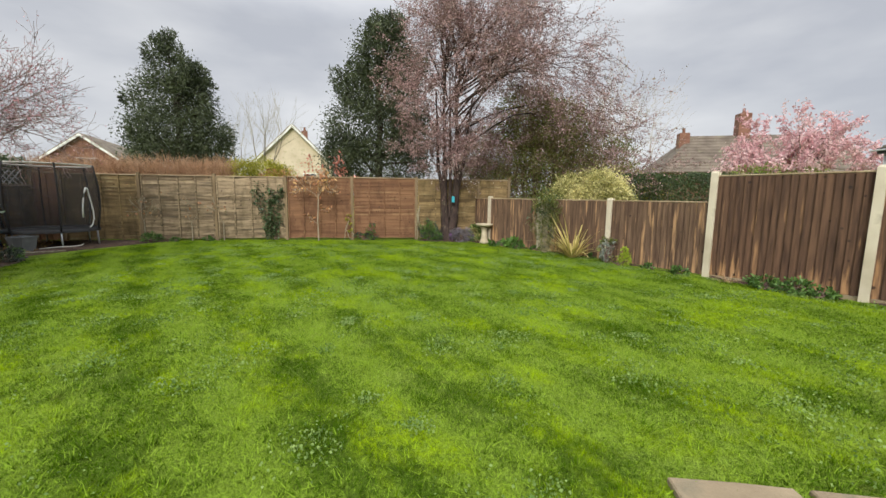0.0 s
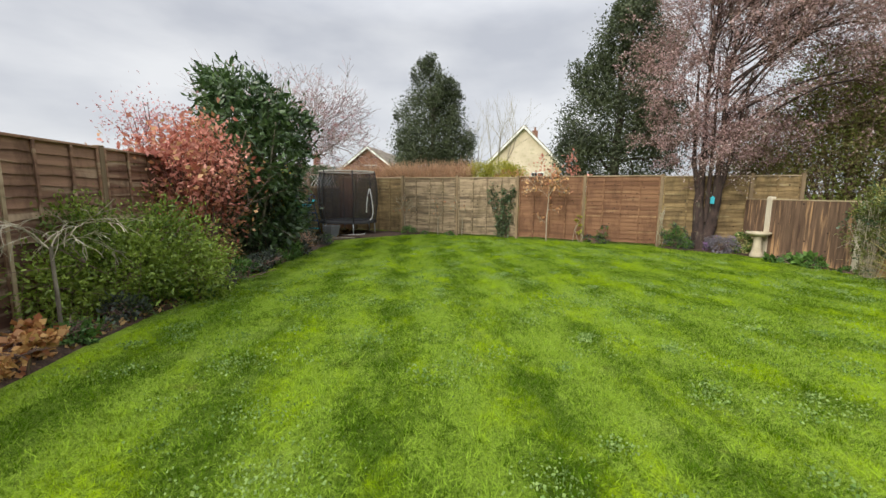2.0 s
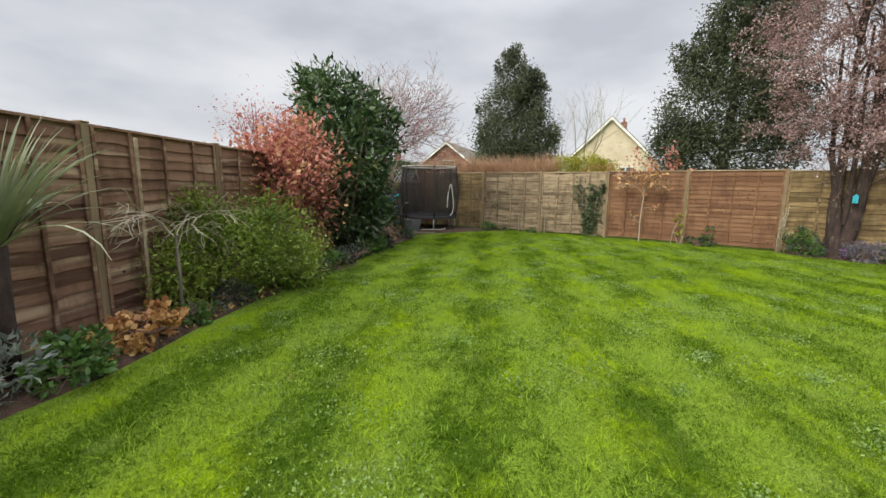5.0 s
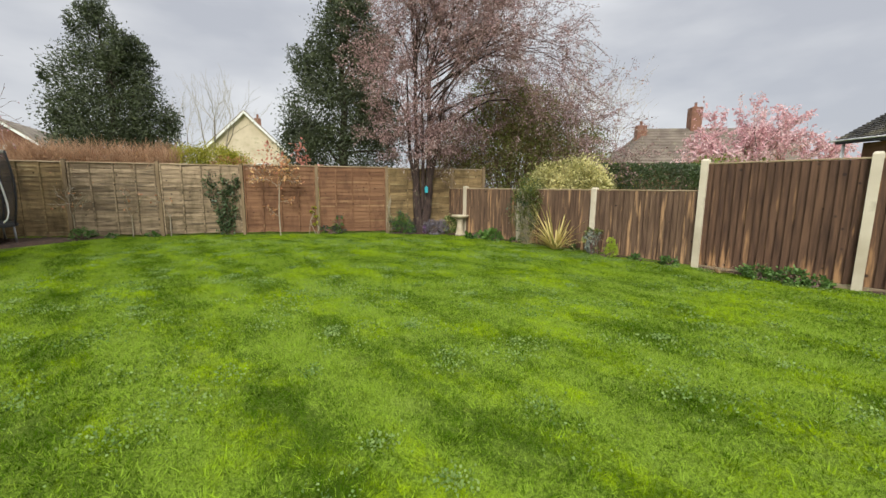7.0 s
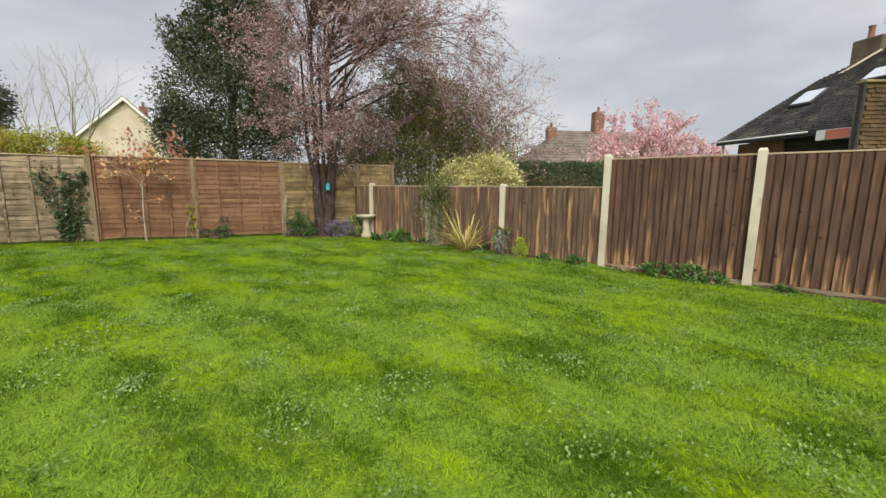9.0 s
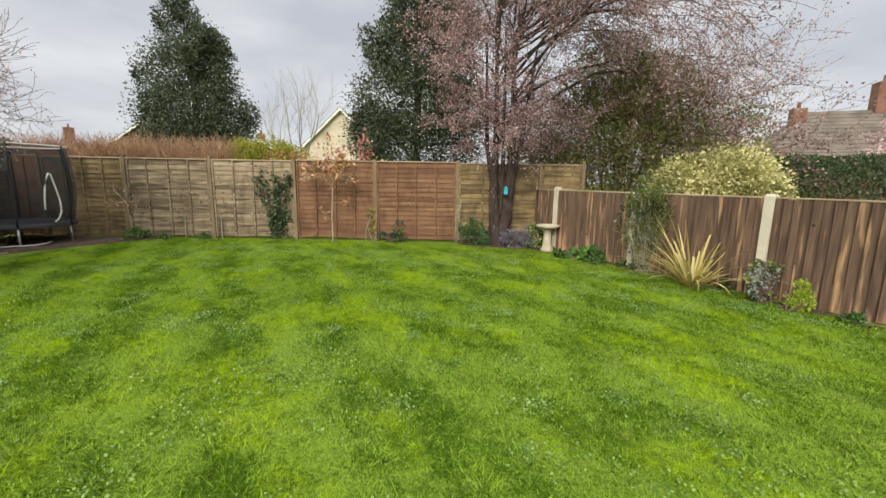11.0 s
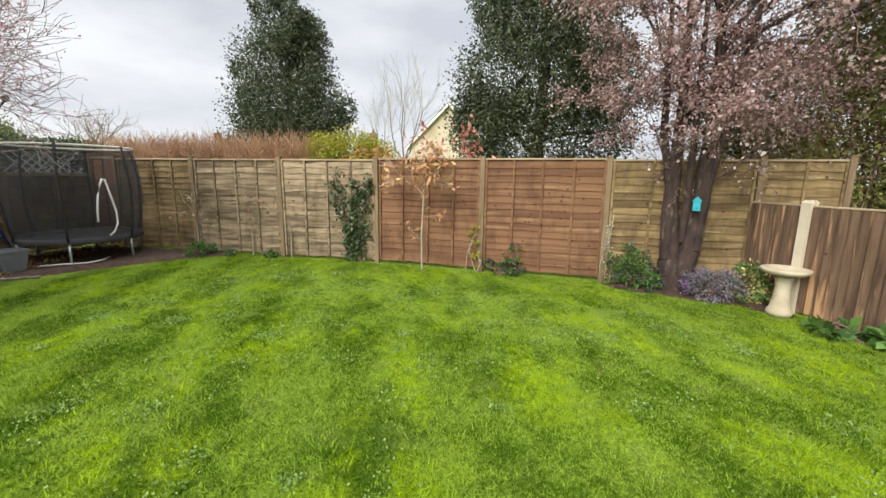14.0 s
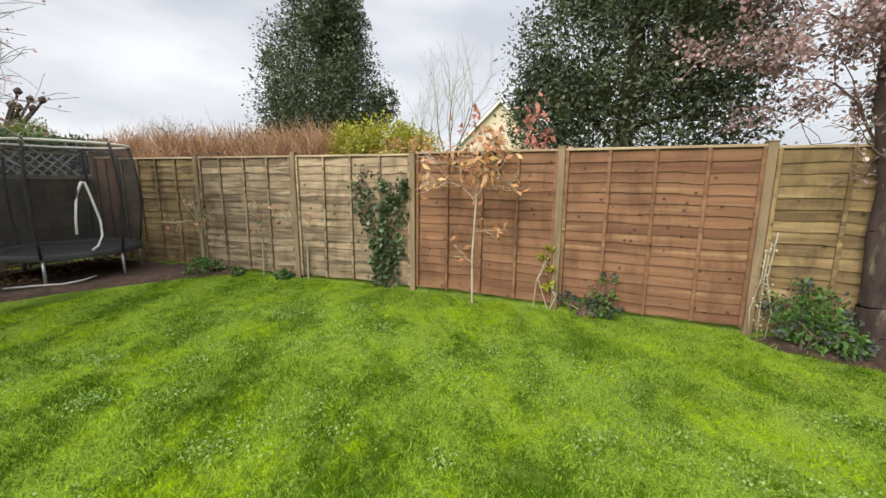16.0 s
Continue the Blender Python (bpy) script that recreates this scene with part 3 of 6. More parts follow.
def bare_tree(name, at, label, limbs, seed, bark, twig, flowers=None, trunk=None, sides=5):
    """A bare or blossoming tree. limbs: (start, direction, length, radius, depth, spread, up, kids)."""
    rng = np.random.default_rng(seed)
    thing = empty(name, pose(*at), label, "tree")
    segs, tips = [], []
    for a, d, ln, r, depth, spread, up, kids in limbs:
        grow(Vector(a), Vector(d).normalized(), ln, r, depth, rng, segs, tips, spread, up, kids)
    if trunk:
        segs_t = [(Vector(a), Vector(c), r0, r1) for a, c, r0, r1 in trunk]
        v, f = prisms(segs_t, 10)
        ob = mesh_object("trunk", v, f, bark, True)
        ob.parent = thing
    thick = [s for s in segs if s[2] > 0.018]
    thin = [s for s in segs if s[2] <= 0.018]
    if thick:
        v, f = prisms(thick, 7)
        tagged(mesh_object("limb_frame", v, f, bark, True), kind="stuff").parent = thing
    if not thin:
        return thing
    v, f = prisms([(a, c, max(r0, 0.004), max(r1, 0.003)) for a, c, r0, r1 in thin], 3)
    tagged(mesh_object("twig_spray", v, f, twig), kind="stuff").parent = thing
    if flowers:
        for n, size, mat, nm, low in flowers:
            pool = [s for s in thin if s[1].z > low]
            idx = rng.integers(0, len(pool), n)
            t = rng.random((n, 1))
            a = np.array([tuple(s[0]) for s in pool])[idx]
            c = np.array([tuple(s[1]) for s in pool])[idx]
            pts = a + (c - a) * t + rng.normal(size=(n, 3)) * 0.045
            leaf_mesh(nm, *leaves(pts, size, rng, 0.8 if size < 0.09 else 0.42, 0.3), mat, thing)
    return thing


def run(p0, p1):
    """The pose at p0 with x along the line to p1 and z up; -y faces the garden."""
    d = Vector((p1[0] - p0[0], p1[1] - p0[1], 0))
    return pose(p0[0], p0[1], 0, 0, 0, math.degrees(math.atan2(d.y, d.x))), d.length


# ---- fences ----
def wavy_slat(rng, w, mat):
    """A thin overlapping board with a wavy lower edge, thicker below."""
    bm = bmesh.new()
    k = 13
    ph = rng.uniform(0, 6.3, 3)
    rows = []
    for i in range(k + 1):
        t = i / k
        x = -w / 2 + w * t
        dz = 0.006 * math.sin(t * 7 + ph[0]) + 0.005 * math.sin(t * 19 + ph[1]) + rng.normal() * 0.003
        rows.append([bm.verts.new((x, -0.019, dz)), bm.verts.new((x, -0.006, dz)), bm.verts.new((x, 0.004, 0.135)), bm.verts.new((x, -0.001, 0.135))])
    for a, c in zip(rows, rows[1:]):
        for j in range(4):
            bm.faces.new((a[j], a[(j + 1) % 4], c[(j + 1) % 4], c[j]))
    bm.faces.new(rows[0][::-1])
    bm.faces.new(rows[-1])
    return bm_mesh("slat", bm, mat)


def slat_set(w, mat, seed):
    rng = np.random.default_rng(seed)
    return [wavy_slat(rng, w, mat) for _ in range(5)]


def lap_panel(owner, p0, p1, h, mat, label, seed, battens=(0.25, 0.5, 0.75), base=0.05, cap=CAP_WOOD):
    """A lap fence panel of overlapping wavy slats behind upright battens, with a capping rail."""
    m, ln = run(p0, p1)
    w = ln - 0.085
    rng = np.random.default_rng(seed)
    panel = part("fence_panel", box(w + 0.01, 0.05, 0.028, (0, -0.012, h - 0.03), 0.004), cap, owner, label, m @ pose(ln / 2, 0, base))
    kinds = slat_set(w, mat, seed)
    n = int((h - 0.12) / 0.104)
    for i in range(n):
        part("slat", kinds[int(rng.integers(0, 5))], mat, panel, m=pose(0, rng.normal() * 0.0015, 0.01 + i * (h - 0.165) / (n - 1), rng.normal() * 0.6, rng.normal() * 0.22, 0))
    bat = bm_mesh("batten", box(0.036, 0.02, h - 0.03, (0, -0.030, 0), 0.003), mat)
    for t in (0.012, *battens, 0.988):
        part("batten", bat, mat, panel, m=pose(-w / 2 + w * t, 0, 0, 0, rng.normal() * 0.3, 0))
    return panel


def timber_post(owner, at, h, turn=0.0, label="square weathered timber fence post"):
    bm = box(0.078, 0.078, h, (0, 0, -0.02), 0.006)
    box(0.088, 0.088, 0.016, (0, 0, h - 0.02), 0.005, bm)
    return part("fence_post", bm, POST_WOOD, owner, label, pose(at[0], at[1], 0, 0, 0, turn))


def board_mesh(w, h, mat, rng):
    """One feather-edged upright board, thick at one side, with a slightly uneven top."""
    bm = bmesh.new()
    zs = (0, h * 0.5, h)
    rows = []
    for z in zs:
        dx = rng.normal() * 0.002
        dz = rng.normal() * 0.003 if z == h else 0
        rows.append([bm.verts.new((dx, -0.024, z + dz)), bm.verts.new((w + dx, -0.004, z + dz)), bm.verts.new((w + dx, 0.002, z + dz)), bm.verts.new((dx, 0.003, z + dz))])
    for a, c in zip(rows, rows[1:]):
        for j in range(4):
            bm.faces.new((a[j], a[(j + 1) % 4], c[(j + 1) % 4], c[j]))
    bm.faces.new(rows[0][::-1])
    bm.faces.new(rows[-1])
    return bm_mesh("board", bm, mat)


def board_panel(owner, p0, p1, h, mat, label, seed, base=0.1):
    """A close-boarded panel: feather-edge boards on three rails with a thin capping."""
    m, ln = run(p0, p1)
    w = ln - 0.10
    rng = np.random.default_rng(seed)
    panel = part("fence_panel", box(w + 0.01, 0.05, 0.022, (w / 2, 0.004, h + 0.003), 0.004), CAP_WOOD, owner, label, m @ pose(0.05, 0, base))
    n = 19
    kinds = [board_mesh(w / n + 0.022, h, mat, rng) for _ in range(5)]
    for i in range(n):
        part("board", kinds[int(rng.integers(0, 5))], mat, panel, m=pose(i * w / n, rng.normal() * 0.0012, 0, 0, rng.normal() * 0.15, 3.0))
    for z in (0.15, h * 0.5, h - 0.2):
        part("rail", box(w, 0.045, 0.07, (w / 2, 0.032, z), 0.004), mat, panel)
    return panel


def concrete_post(owner, at, h, turn):
    bm = bmesh.new()
    prof = [(-0.052, -0.06), (0.052, -0.06), (0.052, -0.022), (0.03, -0.022), (0.03, 0.022), (0.052, 0.022), (0.052, 0.055), (-0.052, 0.055), (-0.052, 0.022), (-0.03, 0.022), (-0.03, -0.022), (-0.052, -0.022)]
    lo = [bm.verts.new((x, y, -0.03)) for x, y in prof]
    hi = [bm.verts.new((x, y, h - 0.03)) for x, y in prof]
    tp = [bm.verts.new((x * 0.72, y * 0.72, h)) for x, y in prof]
    for a, c in ((lo, hi), (hi, tp)):
        for k in range(12):
            bm.faces.new((a[k], a[(k + 1) % 12], c[(k + 1) % 12], c[k]))
    bm.faces.new(tp)
    return part("fence_post", bm, CONCRETE, owner, "pale cream concrete slotted fence post", pose(at[0], at[1], 0, 0, 0, turn))


def gravel_board(owner, p0, p1):
    m, ln = run(p0, p1)
    part("gravel_board", box(ln - 0.09, 0.04, 0.135, (0, 0, 0), 0.006), SLAB, owner, "low concrete gravel board under a fence panel", m @ pose(ln / 2, 0, -0.085))


FENCES = {}


def fence(name, label):
    FENCES[name] = empty("fence", pose(0, 0, 0), label, "fence")
    return FENCES[name]


# back boundary, from the corner behind the trampoline to the corner behind the plum tree
BACK = [(-11.05, 10.42), (-10.42, 10.57), (-8.6, 10.985), (-6.735, 11.41), (-4.872, 11.834), (-2.98, 12.103), (-1.083, 12.353), (0.80, 12.60), (1.75, 12.72)]
back_fence = fence("back", "back garden fence of lap panels, newer brown beside weathered grey")
lap_panel(back_fence, BACK[0], BACK[1], 1.82, WOOD_BROWN, "dark brown lap panel in the corner behind the trampoline", 1, (0.5,))
lap_panel(back_fence, BACK[1], BACK[2], 1.80, WOOD_DAMP, "damp greenish lap fence panel with old battens", 2)
lap_panel(back_fence, BACK[2], BACK[3], 1.80, WOOD_GREY, "weathered grey lap fence panel with wavy slats", 3)
lap_panel(back_fence, BACK[3], BACK[4], 1.80, WOOD_GREY, "weathered grey lap fence panel overgrown by ivy", 4)
lap_panel(back_fence, BACK[4], BACK[5], 1.82, WOOD_BROWN, "newer warm brown lap fence panel", 5)
lap_panel(back_fence, BACK[5], BACK[6], 1.82, WOOD_BROWN, "newer warm brown lap fence panel", 6)
lap_panel(back_fence, BACK[6], BACK[7], 1.80, WOOD_DAMP, "blotchy old lap fence panel behind the plum tree", 7, (0.3, 0.62))
lap_panel(back_fence, BACK[7], BACK[8], 1.80, WOOD_DAMP, "mossy old lap fence panel in the corner", 8, (0.5,))
for i, p in enumerate(BACK):
    timber_post(back_fence, (p[0], p[1] - 0.02), 1.90 if i not in (4,) else 1.88, 12)

# side boundary with a post and panel fence behind the shrub bed
side_fence = fence("side", "red-brown lap panel fence behind the shrub bed")
SIDE = [(-3.2, -1.95), (-4.2, -0.5), (-5.28, 0.84), (-6.49, 2.30), (-7.70, 3.76), (-8.91, 5.22), (-10.0, 6.5), (-10.75, 7.55)]
for i, (a, b) in enumerate(zip(SIDE, SIDE[1:])):
    aged = i > 4
    lap_panel(side_fence, a, b, 1.86, WOOD_DAMP if aged else WOOD_LEFT, "olive-brown lap fence panel by the slide" if aged else "red-brown lap fence panel behind the shrub bed", 20 + i, cap=WOOD_LEFT)
for p in SIDE:
    timber_post(side_fence, p, 1.93, 38)
trellis_fence = fence("corner", "low olive-brown corner fence topped with trellis")
TRELLIS = [(-10.75, 7.55), (-10.9, 9.0), (-11.05, 10.42)]
for i, (a, b) in enumerate(zip(TRELLIS, TRELLIS[1:])):
    lap_panel(trellis_fence, a, b, 1.46, WOOD_DAMP, "low olive-brown lap panel under a trellis strip", 30 + i)
timber_post(trellis_fence, TRELLIS[1], 1.95, 5)


def trellis(p0, p1, z0, h):
    """A diamond trellis strip in a thin frame, standing on a fence panel."""
    m, ln = run(p0, p1)
    thing = empty("trellis", m @ pose(0, 0, z0), "white diamond trellis strip on top of a fence panel", "trellis", "trellis strips")
    lath = bm_mesh("lath", box(0.024, 0.007, math.hypot(h, h) * 0.96, (0, 0, 0)), WHITE_PAINT)
    k = int((ln - h) / 0.15)
    for i in range(k):
        part("lath", lath, WHITE_PAINT, thing, m=pose(0.04 + i * 0.15, -0.008, 0.01, 0, 45, 0))
        part("lath", lath, WHITE_PAINT, thing, m=pose(0.04 + h + i * 0.15, 0.002, 0.01, 0, -45, 0))
    for z in (0, h - 0.02):
        part("frame_rail", box(ln - 0.09, 0.03, 0.025, (ln / 2, 0, z), 0.003), CAP_WOOD, thing)


for a, b in zip(TRELLIS, TRELLIS[1:]):
    trellis(a, b, 1.515, 0.40)

# close-boarded boundary on concrete posts
line_fence = fence("line", "close-boarded fence stepping from low to tall on concrete posts")
L0, DX, DY = (1.13, 11.814), 0.5838 * 1.93, -0.8119 * 1.93
LINE = [(L0[0] + DX * k, L0[1] + DY * k) for k in range(9)]
for k, (a, b) in enumerate(zip(LINE, LINE[1:])):
    if k < 3:
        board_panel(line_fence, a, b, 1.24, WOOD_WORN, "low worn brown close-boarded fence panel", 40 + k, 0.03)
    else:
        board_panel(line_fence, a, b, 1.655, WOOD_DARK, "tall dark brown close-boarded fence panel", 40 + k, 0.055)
        gravel_board(line_fence, a, b)
for k, p in enumerate(LINE):
    concrete_post(line_fence, p, (1.35, 1.30, 1.33)[k] if k < 3 else 1.80, math.degrees(math.atan2(DY, DX)))
board_panel(line_fence, (0.72, 12.50), L0, 1.24, WOOD_WORN, "short dark closing panel beside the plum tree", 50, 0.03)

# ---- ground ----
def sheet(name, x0, x1, y0, y1, step, z, mat, amp=0.0, label=""):
    nx, ny = max(1, int((x1 - x0) / step)), max(1, int((y1 - y0) / step))
    v = []
    for j in range(ny + 1):
        for i in range(nx + 1):
            x, y = x0 + (x1 - x0) * i / nx, y0 + (y1 - y0) * j / ny
            v.append((x, y, z + amp * noise.noise(Vector((x * 0.45, y * 0.45, 1.7))) + amp * 0.3 * noise.noise(Vector((x * 2.1, y * 2.1, 4.0)))))
    f = [(j * (nx + 1) + i, j * (nx + 1) + i + 1, (j + 1) * (nx + 1) + i + 1, (j + 1) * (nx + 1) + i) for j in range(ny) for i in range(nx)]
    ob = mesh_object(name, v, f, mat, True)
    return tagged(ob, label, "ground", kind="structure")


sheet("ground", -600, 600, -400, 800, 100, -0.06, TURF, 0, "distant rough grassland round the gardens")
LAWN_Z = 0.0
sheet("lawn", -14, 14, -6, 16, 0.25, LAWN_Z, TURF, 0.018, "mown striped green lawn with lush tufts and clover")


def bed(name, outline, seed, label, h=0.05):
    """A low mounded strip of soil inside an outline."""
    bm = bmesh.new()
    c = [sum(p[k] for p in outline) / len(outline) for k in (0, 1)]
    rim = [bm.verts.new((x, y, -0.02)) for x, y in outline]
    face = bm.faces.new(rim)
    bmesh.ops.triangulate(bm, faces=[face])
    for _ in range(5):
        bmesh.ops.subdivide_edges(bm, edges=[e for e in bm.edges if e.calc_length() > 0.22], cuts=1, use_grid_fill=False)
        bmesh.ops.triangulate(bm, faces=bm.faces[:])
    edge = {v for e in bm.edges if e.is_boundary for v in e.verts}
    for v in bm.verts:
        x, y = v.co.x, v.co.y
        v.co.z = -0.02 if v in edge else h + 0.03 * noise.noise(Vector((x * 3, y * 3, seed))) + 0.02 * noise.noise(Vector((x * 11, y * 11, seed)))
    ob = new(name, bm_mesh(name, bm, SOIL, True))
    return tagged(ob, label, "flower bed", kind="structure")


bed("bed_side", [(-3.45, -0.4), (-3.70, 0.22), (-4.02, 0.80), (-4.72, 1.7), (-5.4, 2.7), (-6.05, 3.66), (-6.8, 5.0), (-7.62, 6.5), (-8.0, 7.3), (-8.7, 8.1), (-8.6, 9.0), (-8.3, 9.9), (-8.0, 10.55), (-7.5, 11.2), (-11.1, 10.4), (-10.8, 7.6), (-5.4, 0.8), (-4.3, -0.5)], 3.0,
    "dark leaf-littered soil bed along the fence")
bed("bed_back", [(-1.1, 12.2), (-0.9, 11.95), (0.0, 11.85), (0.6, 11.75), (1.2, 11.45), (1.15, 11.78), (0.75, 12.5), (0.0, 12.47), (-1.0, 12.33)], 5.0, "soil bed round the foot of the plum tree", 0.03)
bed("bed_boundary", [(1.1, 11.55), (1.95, 10.35), (2.5, 9.6), (3.1, 8.75), (4.3, 7.15), (5.45, 5.55), (6.6, 3.95), (6.72, 3.98), (5.62, 5.54), (4.49, 7.1), (3.36, 8.67), (2.24, 10.24), (1.15, 11.78)], 7.0, "narrow weedy soil strip under the close-boarded fence", 0.02)


def slab(at, sx, sy, turn, seed):
    rng = np.random.default_rng(seed)
    bm = bmesh.new()
    ring = []
    for x, y in ((-1, -1), (0, -1.03), (1, -1), (1.02, 0), (1, 1), (0.1, 1.04), (-1, 1), (-1.03, 0.1)):
        ring.append((x * sx / 2 + rng.normal() * 0.012, y * sy / 2 + rng.normal() * 0.012))
    lo = [bm.verts.new((x, y, -0.03)) for x, y in ring]
    mid = [bm.verts.new((x, y, 0.022)) for x, y in ring]
    hi = [bm.verts.new((x * 0.975, y * 0.975, 0.03)) for x, y in ring]
    for a, c in ((lo, mid), (mid, hi)):
        for k in range(8):
            bm.faces.new((a[k], a[(k + 1) % 8], c[(k + 1) % 8], c[k]))
    bm.faces.new(hi)
    ob = new("paving_slab", bm_mesh("paving_slab", bm, SLAB))
    ob.matrix_world = pose(at[0], at[1], 0.0, 0, 0, turn)
    tagged(ob, "worn buff stone paving slab set in the lawn edge", "paving slab", "patio slabs", "structure")


for i, (x, y) in enumerate(((1.47, 1.66), (2.08, 1.60), (2.72, 1.52), (1.75, 1.02), (2.38, 0.95), (3.0, 0.9), (1.7, 0.4), (2.32, 0.34), (2.95, 0.28))):
    slab((x - 0.04, y - 0.06), 0.56, 0.56, -6, 60 + i)

# the house wall that closes the garden behind the walk
bm = box(16, 0.3, 2.8, (1.5, -4.6, -0.1))
tagged(new("wall_house", bm_mesh("wall_house", bm, BRICK)), "plain red brick rear wall of the house", "wall", kind="structure")

# ---- trampoline ----
def trampoline(at, r=0.86):
    thing = empty("trampoline", pose(*at, 0, 0, 20), "small round trampoline inside a black safety net", "trampoline")
    ring = [(r * math.cos(a), r * math.sin(a), 0.43) for a in np.linspace(0, 2 * math.pi, 33)]
    part("frame_ring", tube(ring, 0.022), STEEL, thing, smooth=True)
    bm = bmesh.new()
    bmesh.ops.create_cone(bm, cap_ends=True, segments=32, radius1=r * 0.84, radius2=r * 0.84, depth=0.012, matrix=Matrix.Translation((0, 0, 0.425)))
    part("jumping_mat", bm, BLACK, thing)
    bm = bmesh.new()
    n = 32
    rows = [[bm.verts.new((q * math.cos(2 * math.pi * i / n), q * math.sin(2 * math.pi * i / n), z)) for i in range(n)] for q, z in ((r * 0.83, 0.435), (r * 0.86, 0.47), (r * 1.0, 0.475), (r * 1.045, 0.445), (r * 1.045, 0.39))]
    for a, c in zip(rows, rows[1:]):
        for i in range(n):
            bm.faces.new((a[i], a[(i + 1) % n], c[(i + 1) % n], c[i]))
    part("edge_pad", bm, BLACK, thing, smooth=True)
    net = bmesh.new()
    k, hts = 48, 12
    grid = []
    for j in range(hts + 1):
        t = j / hts
        z = 0.47 + 1.50 * t
        q = r * (1.0 + 0.10 * math.sin(math.pi * t))
        grid.append([net.verts.new((q * math.cos(2 * math.pi * i / k), q * math.sin(2 * math.pi * i / k), z)) for i in range(k)])
    for j in range(hts):
        for i in range(k):
            net.faces.new((grid[j][i], grid[j][(i + 1) % k], grid[j + 1][(i + 1) % k], grid[j + 1][i]))
    part("safety_net", net, NET, thing, smooth=True)
    top = [(r * math.cos(a), r * math.sin(a), 1.985) for a in np.linspace(0, 2 * math.pi, 33)]
    part("top_rail", tube(top, 0.020), FOAM, thing, smooth=True)
    for i in range(6):
        a = math.radians(60 * i + 5)
        pts = []
        for t in np.linspace(0, 1, 9):
            q = r * (1.03 + 0.10 * math.sin(math.pi * t))
            pts.append((q * math.cos(a), q * math.sin(a), 0.42 + 1.58 * t))
        part("net_pole", tube(pts, 0.019), BLACK, thing, smooth=True)
        part("leg", tube([(r * 1.0 * math.cos(a), r * 1.0 * math.sin(a), 0.43), (r * 1.02 * math.cos(a), r * 1.02 * math.sin(a), 0.02)], 0.02), STEEL, thing, smooth=True)
    # open white-edged entrance flap
    c = math.radians(-22)
    q = r * 1.13
    flap = [(q * math.cos(c + da), q * math.sin(c + da), z) for da, z in ((-0.14, 0.74), (-0.13, 0.95), (-0.10, 1.18), (-0.05, 1.36), (-0.015, 1.45), (0.02, 1.44), (0.05, 1.32), (0.10, 1.1), (0.14, 0.9), (0.14, 0.7), (0.08, 0.56), (0.0, 0.50))]
    part("door_strip", tube(flap, 0.016, 6), WHITE, thing, "white webbing edge of the net door", smooth=True)
    return thing


trampoline((-9.72, 9.56, 0.0))

# ---- slide corner ----
def slide(top, foot):
    d = Vector((foot[0] - top[0], foot[1] - top[1], 0))
    ln = d.length
    m = pose(top[0], top[1], 0, 0, 0, math.degrees(math.atan2(d.y, d.x)))
    thing = empty("garden_slide", m, "turquoise plastic wavy slide on a dark blue ladder", "slide")
    bm = bmesh.new()
    n, w = 32, 0.28
    rows = []
    for i in range(n + 1):
        t = i / n
        x = -0.12 + (ln + 0.12) * t
        z = top[2] * (1 - t) + 0.07 * t + 0.085 * math.sin(t * 2 * math.pi * 1.25 + 0.25) - 0.01
        if t < 0.1:
            z = top[2] + 0.02
        rows.append([bm.verts.new((x, y * w, z + dz)) for y, dz in ((-1.14, 0.07), (-1.06, 0.13), (-0.94, 0.12), (-0.86, 0.0), (-0.4, -0.012), (0.4, -0.012), (0.86, 0.0), (0.94, 0.12), (1.06, 0.13), (1.14, 0.07))])
    for a, c in zip(rows, rows[1:]):
        for j in range(9):
            bm.faces.new((a[j], a[j + 1], c[j + 1], c[j]))
    bmesh.ops.solidify(bm, geom=bm.faces[:], thickness=0.012)
    part("chute", bm, TEAL, thing, smooth=True)
    for s in (-1, 1):
        y = s * 0.21
        part("ladder_rail", tube([(-0.55, y, 0.0), (-0.22, y, 0.82), (-0.12, y, top[2] + 0.02)], 0.017), BLUE, thing, smooth=True)
        part("hand_loop", tube([(-0.16, y, 0.93), (-0.20, y, top[2] + 0.24), (-0.10, y, top[2] + 0.30), (0.10, y, top[2] + 0.27), (0.15, y, top[2] + 0.05)], 0.016), BLUE, thing, smooth=True)
        part("front_leg", tube([(0.12, y, top[2] - 0.02), (0.30, y, 0.0)], 0.016), BLUE, thing, smooth=True)
    for k, (x, z) in enumerate(((-0.47, 0.2), (-0.37, 0.45), (-0.27, 0.7))):
        part("rung", box(0.10, 0.42, 0.03, (x, 0, z), 0.006), BLUE if k else TEAL, thing)
    return thing


slide((-10.22, 8.28, 0.98), (-9.5, 6.62))


def tub(at, r=0.17, h=0.30):
    thing = empty("planter_tub", pose(*at), "square grey plastic tub standing on the soil", "tub")
    bm = bmesh.new()
    rows = [[bm.verts.new((x * q, y * q, z)) for x, y in ((-1, -1), (1, -1), (1, 1), (-1, 1))] for q, z in ((r * 0.75, 0), (r, h), (r * 1.08, h), (r * 1.08, h + 0.03), (r * 0.94, h + 0.03), (r * 0.72, 0.03))]
    for a, c in zip(rows, rows[1:]):
        for k in range(4):
            bm.faces.new((a[k], a[(k + 1) % 4], c[(k + 1) % 4], c[k]))
    bm.faces.new(rows[-1])
    part("tub_body", bm, POT, thing)


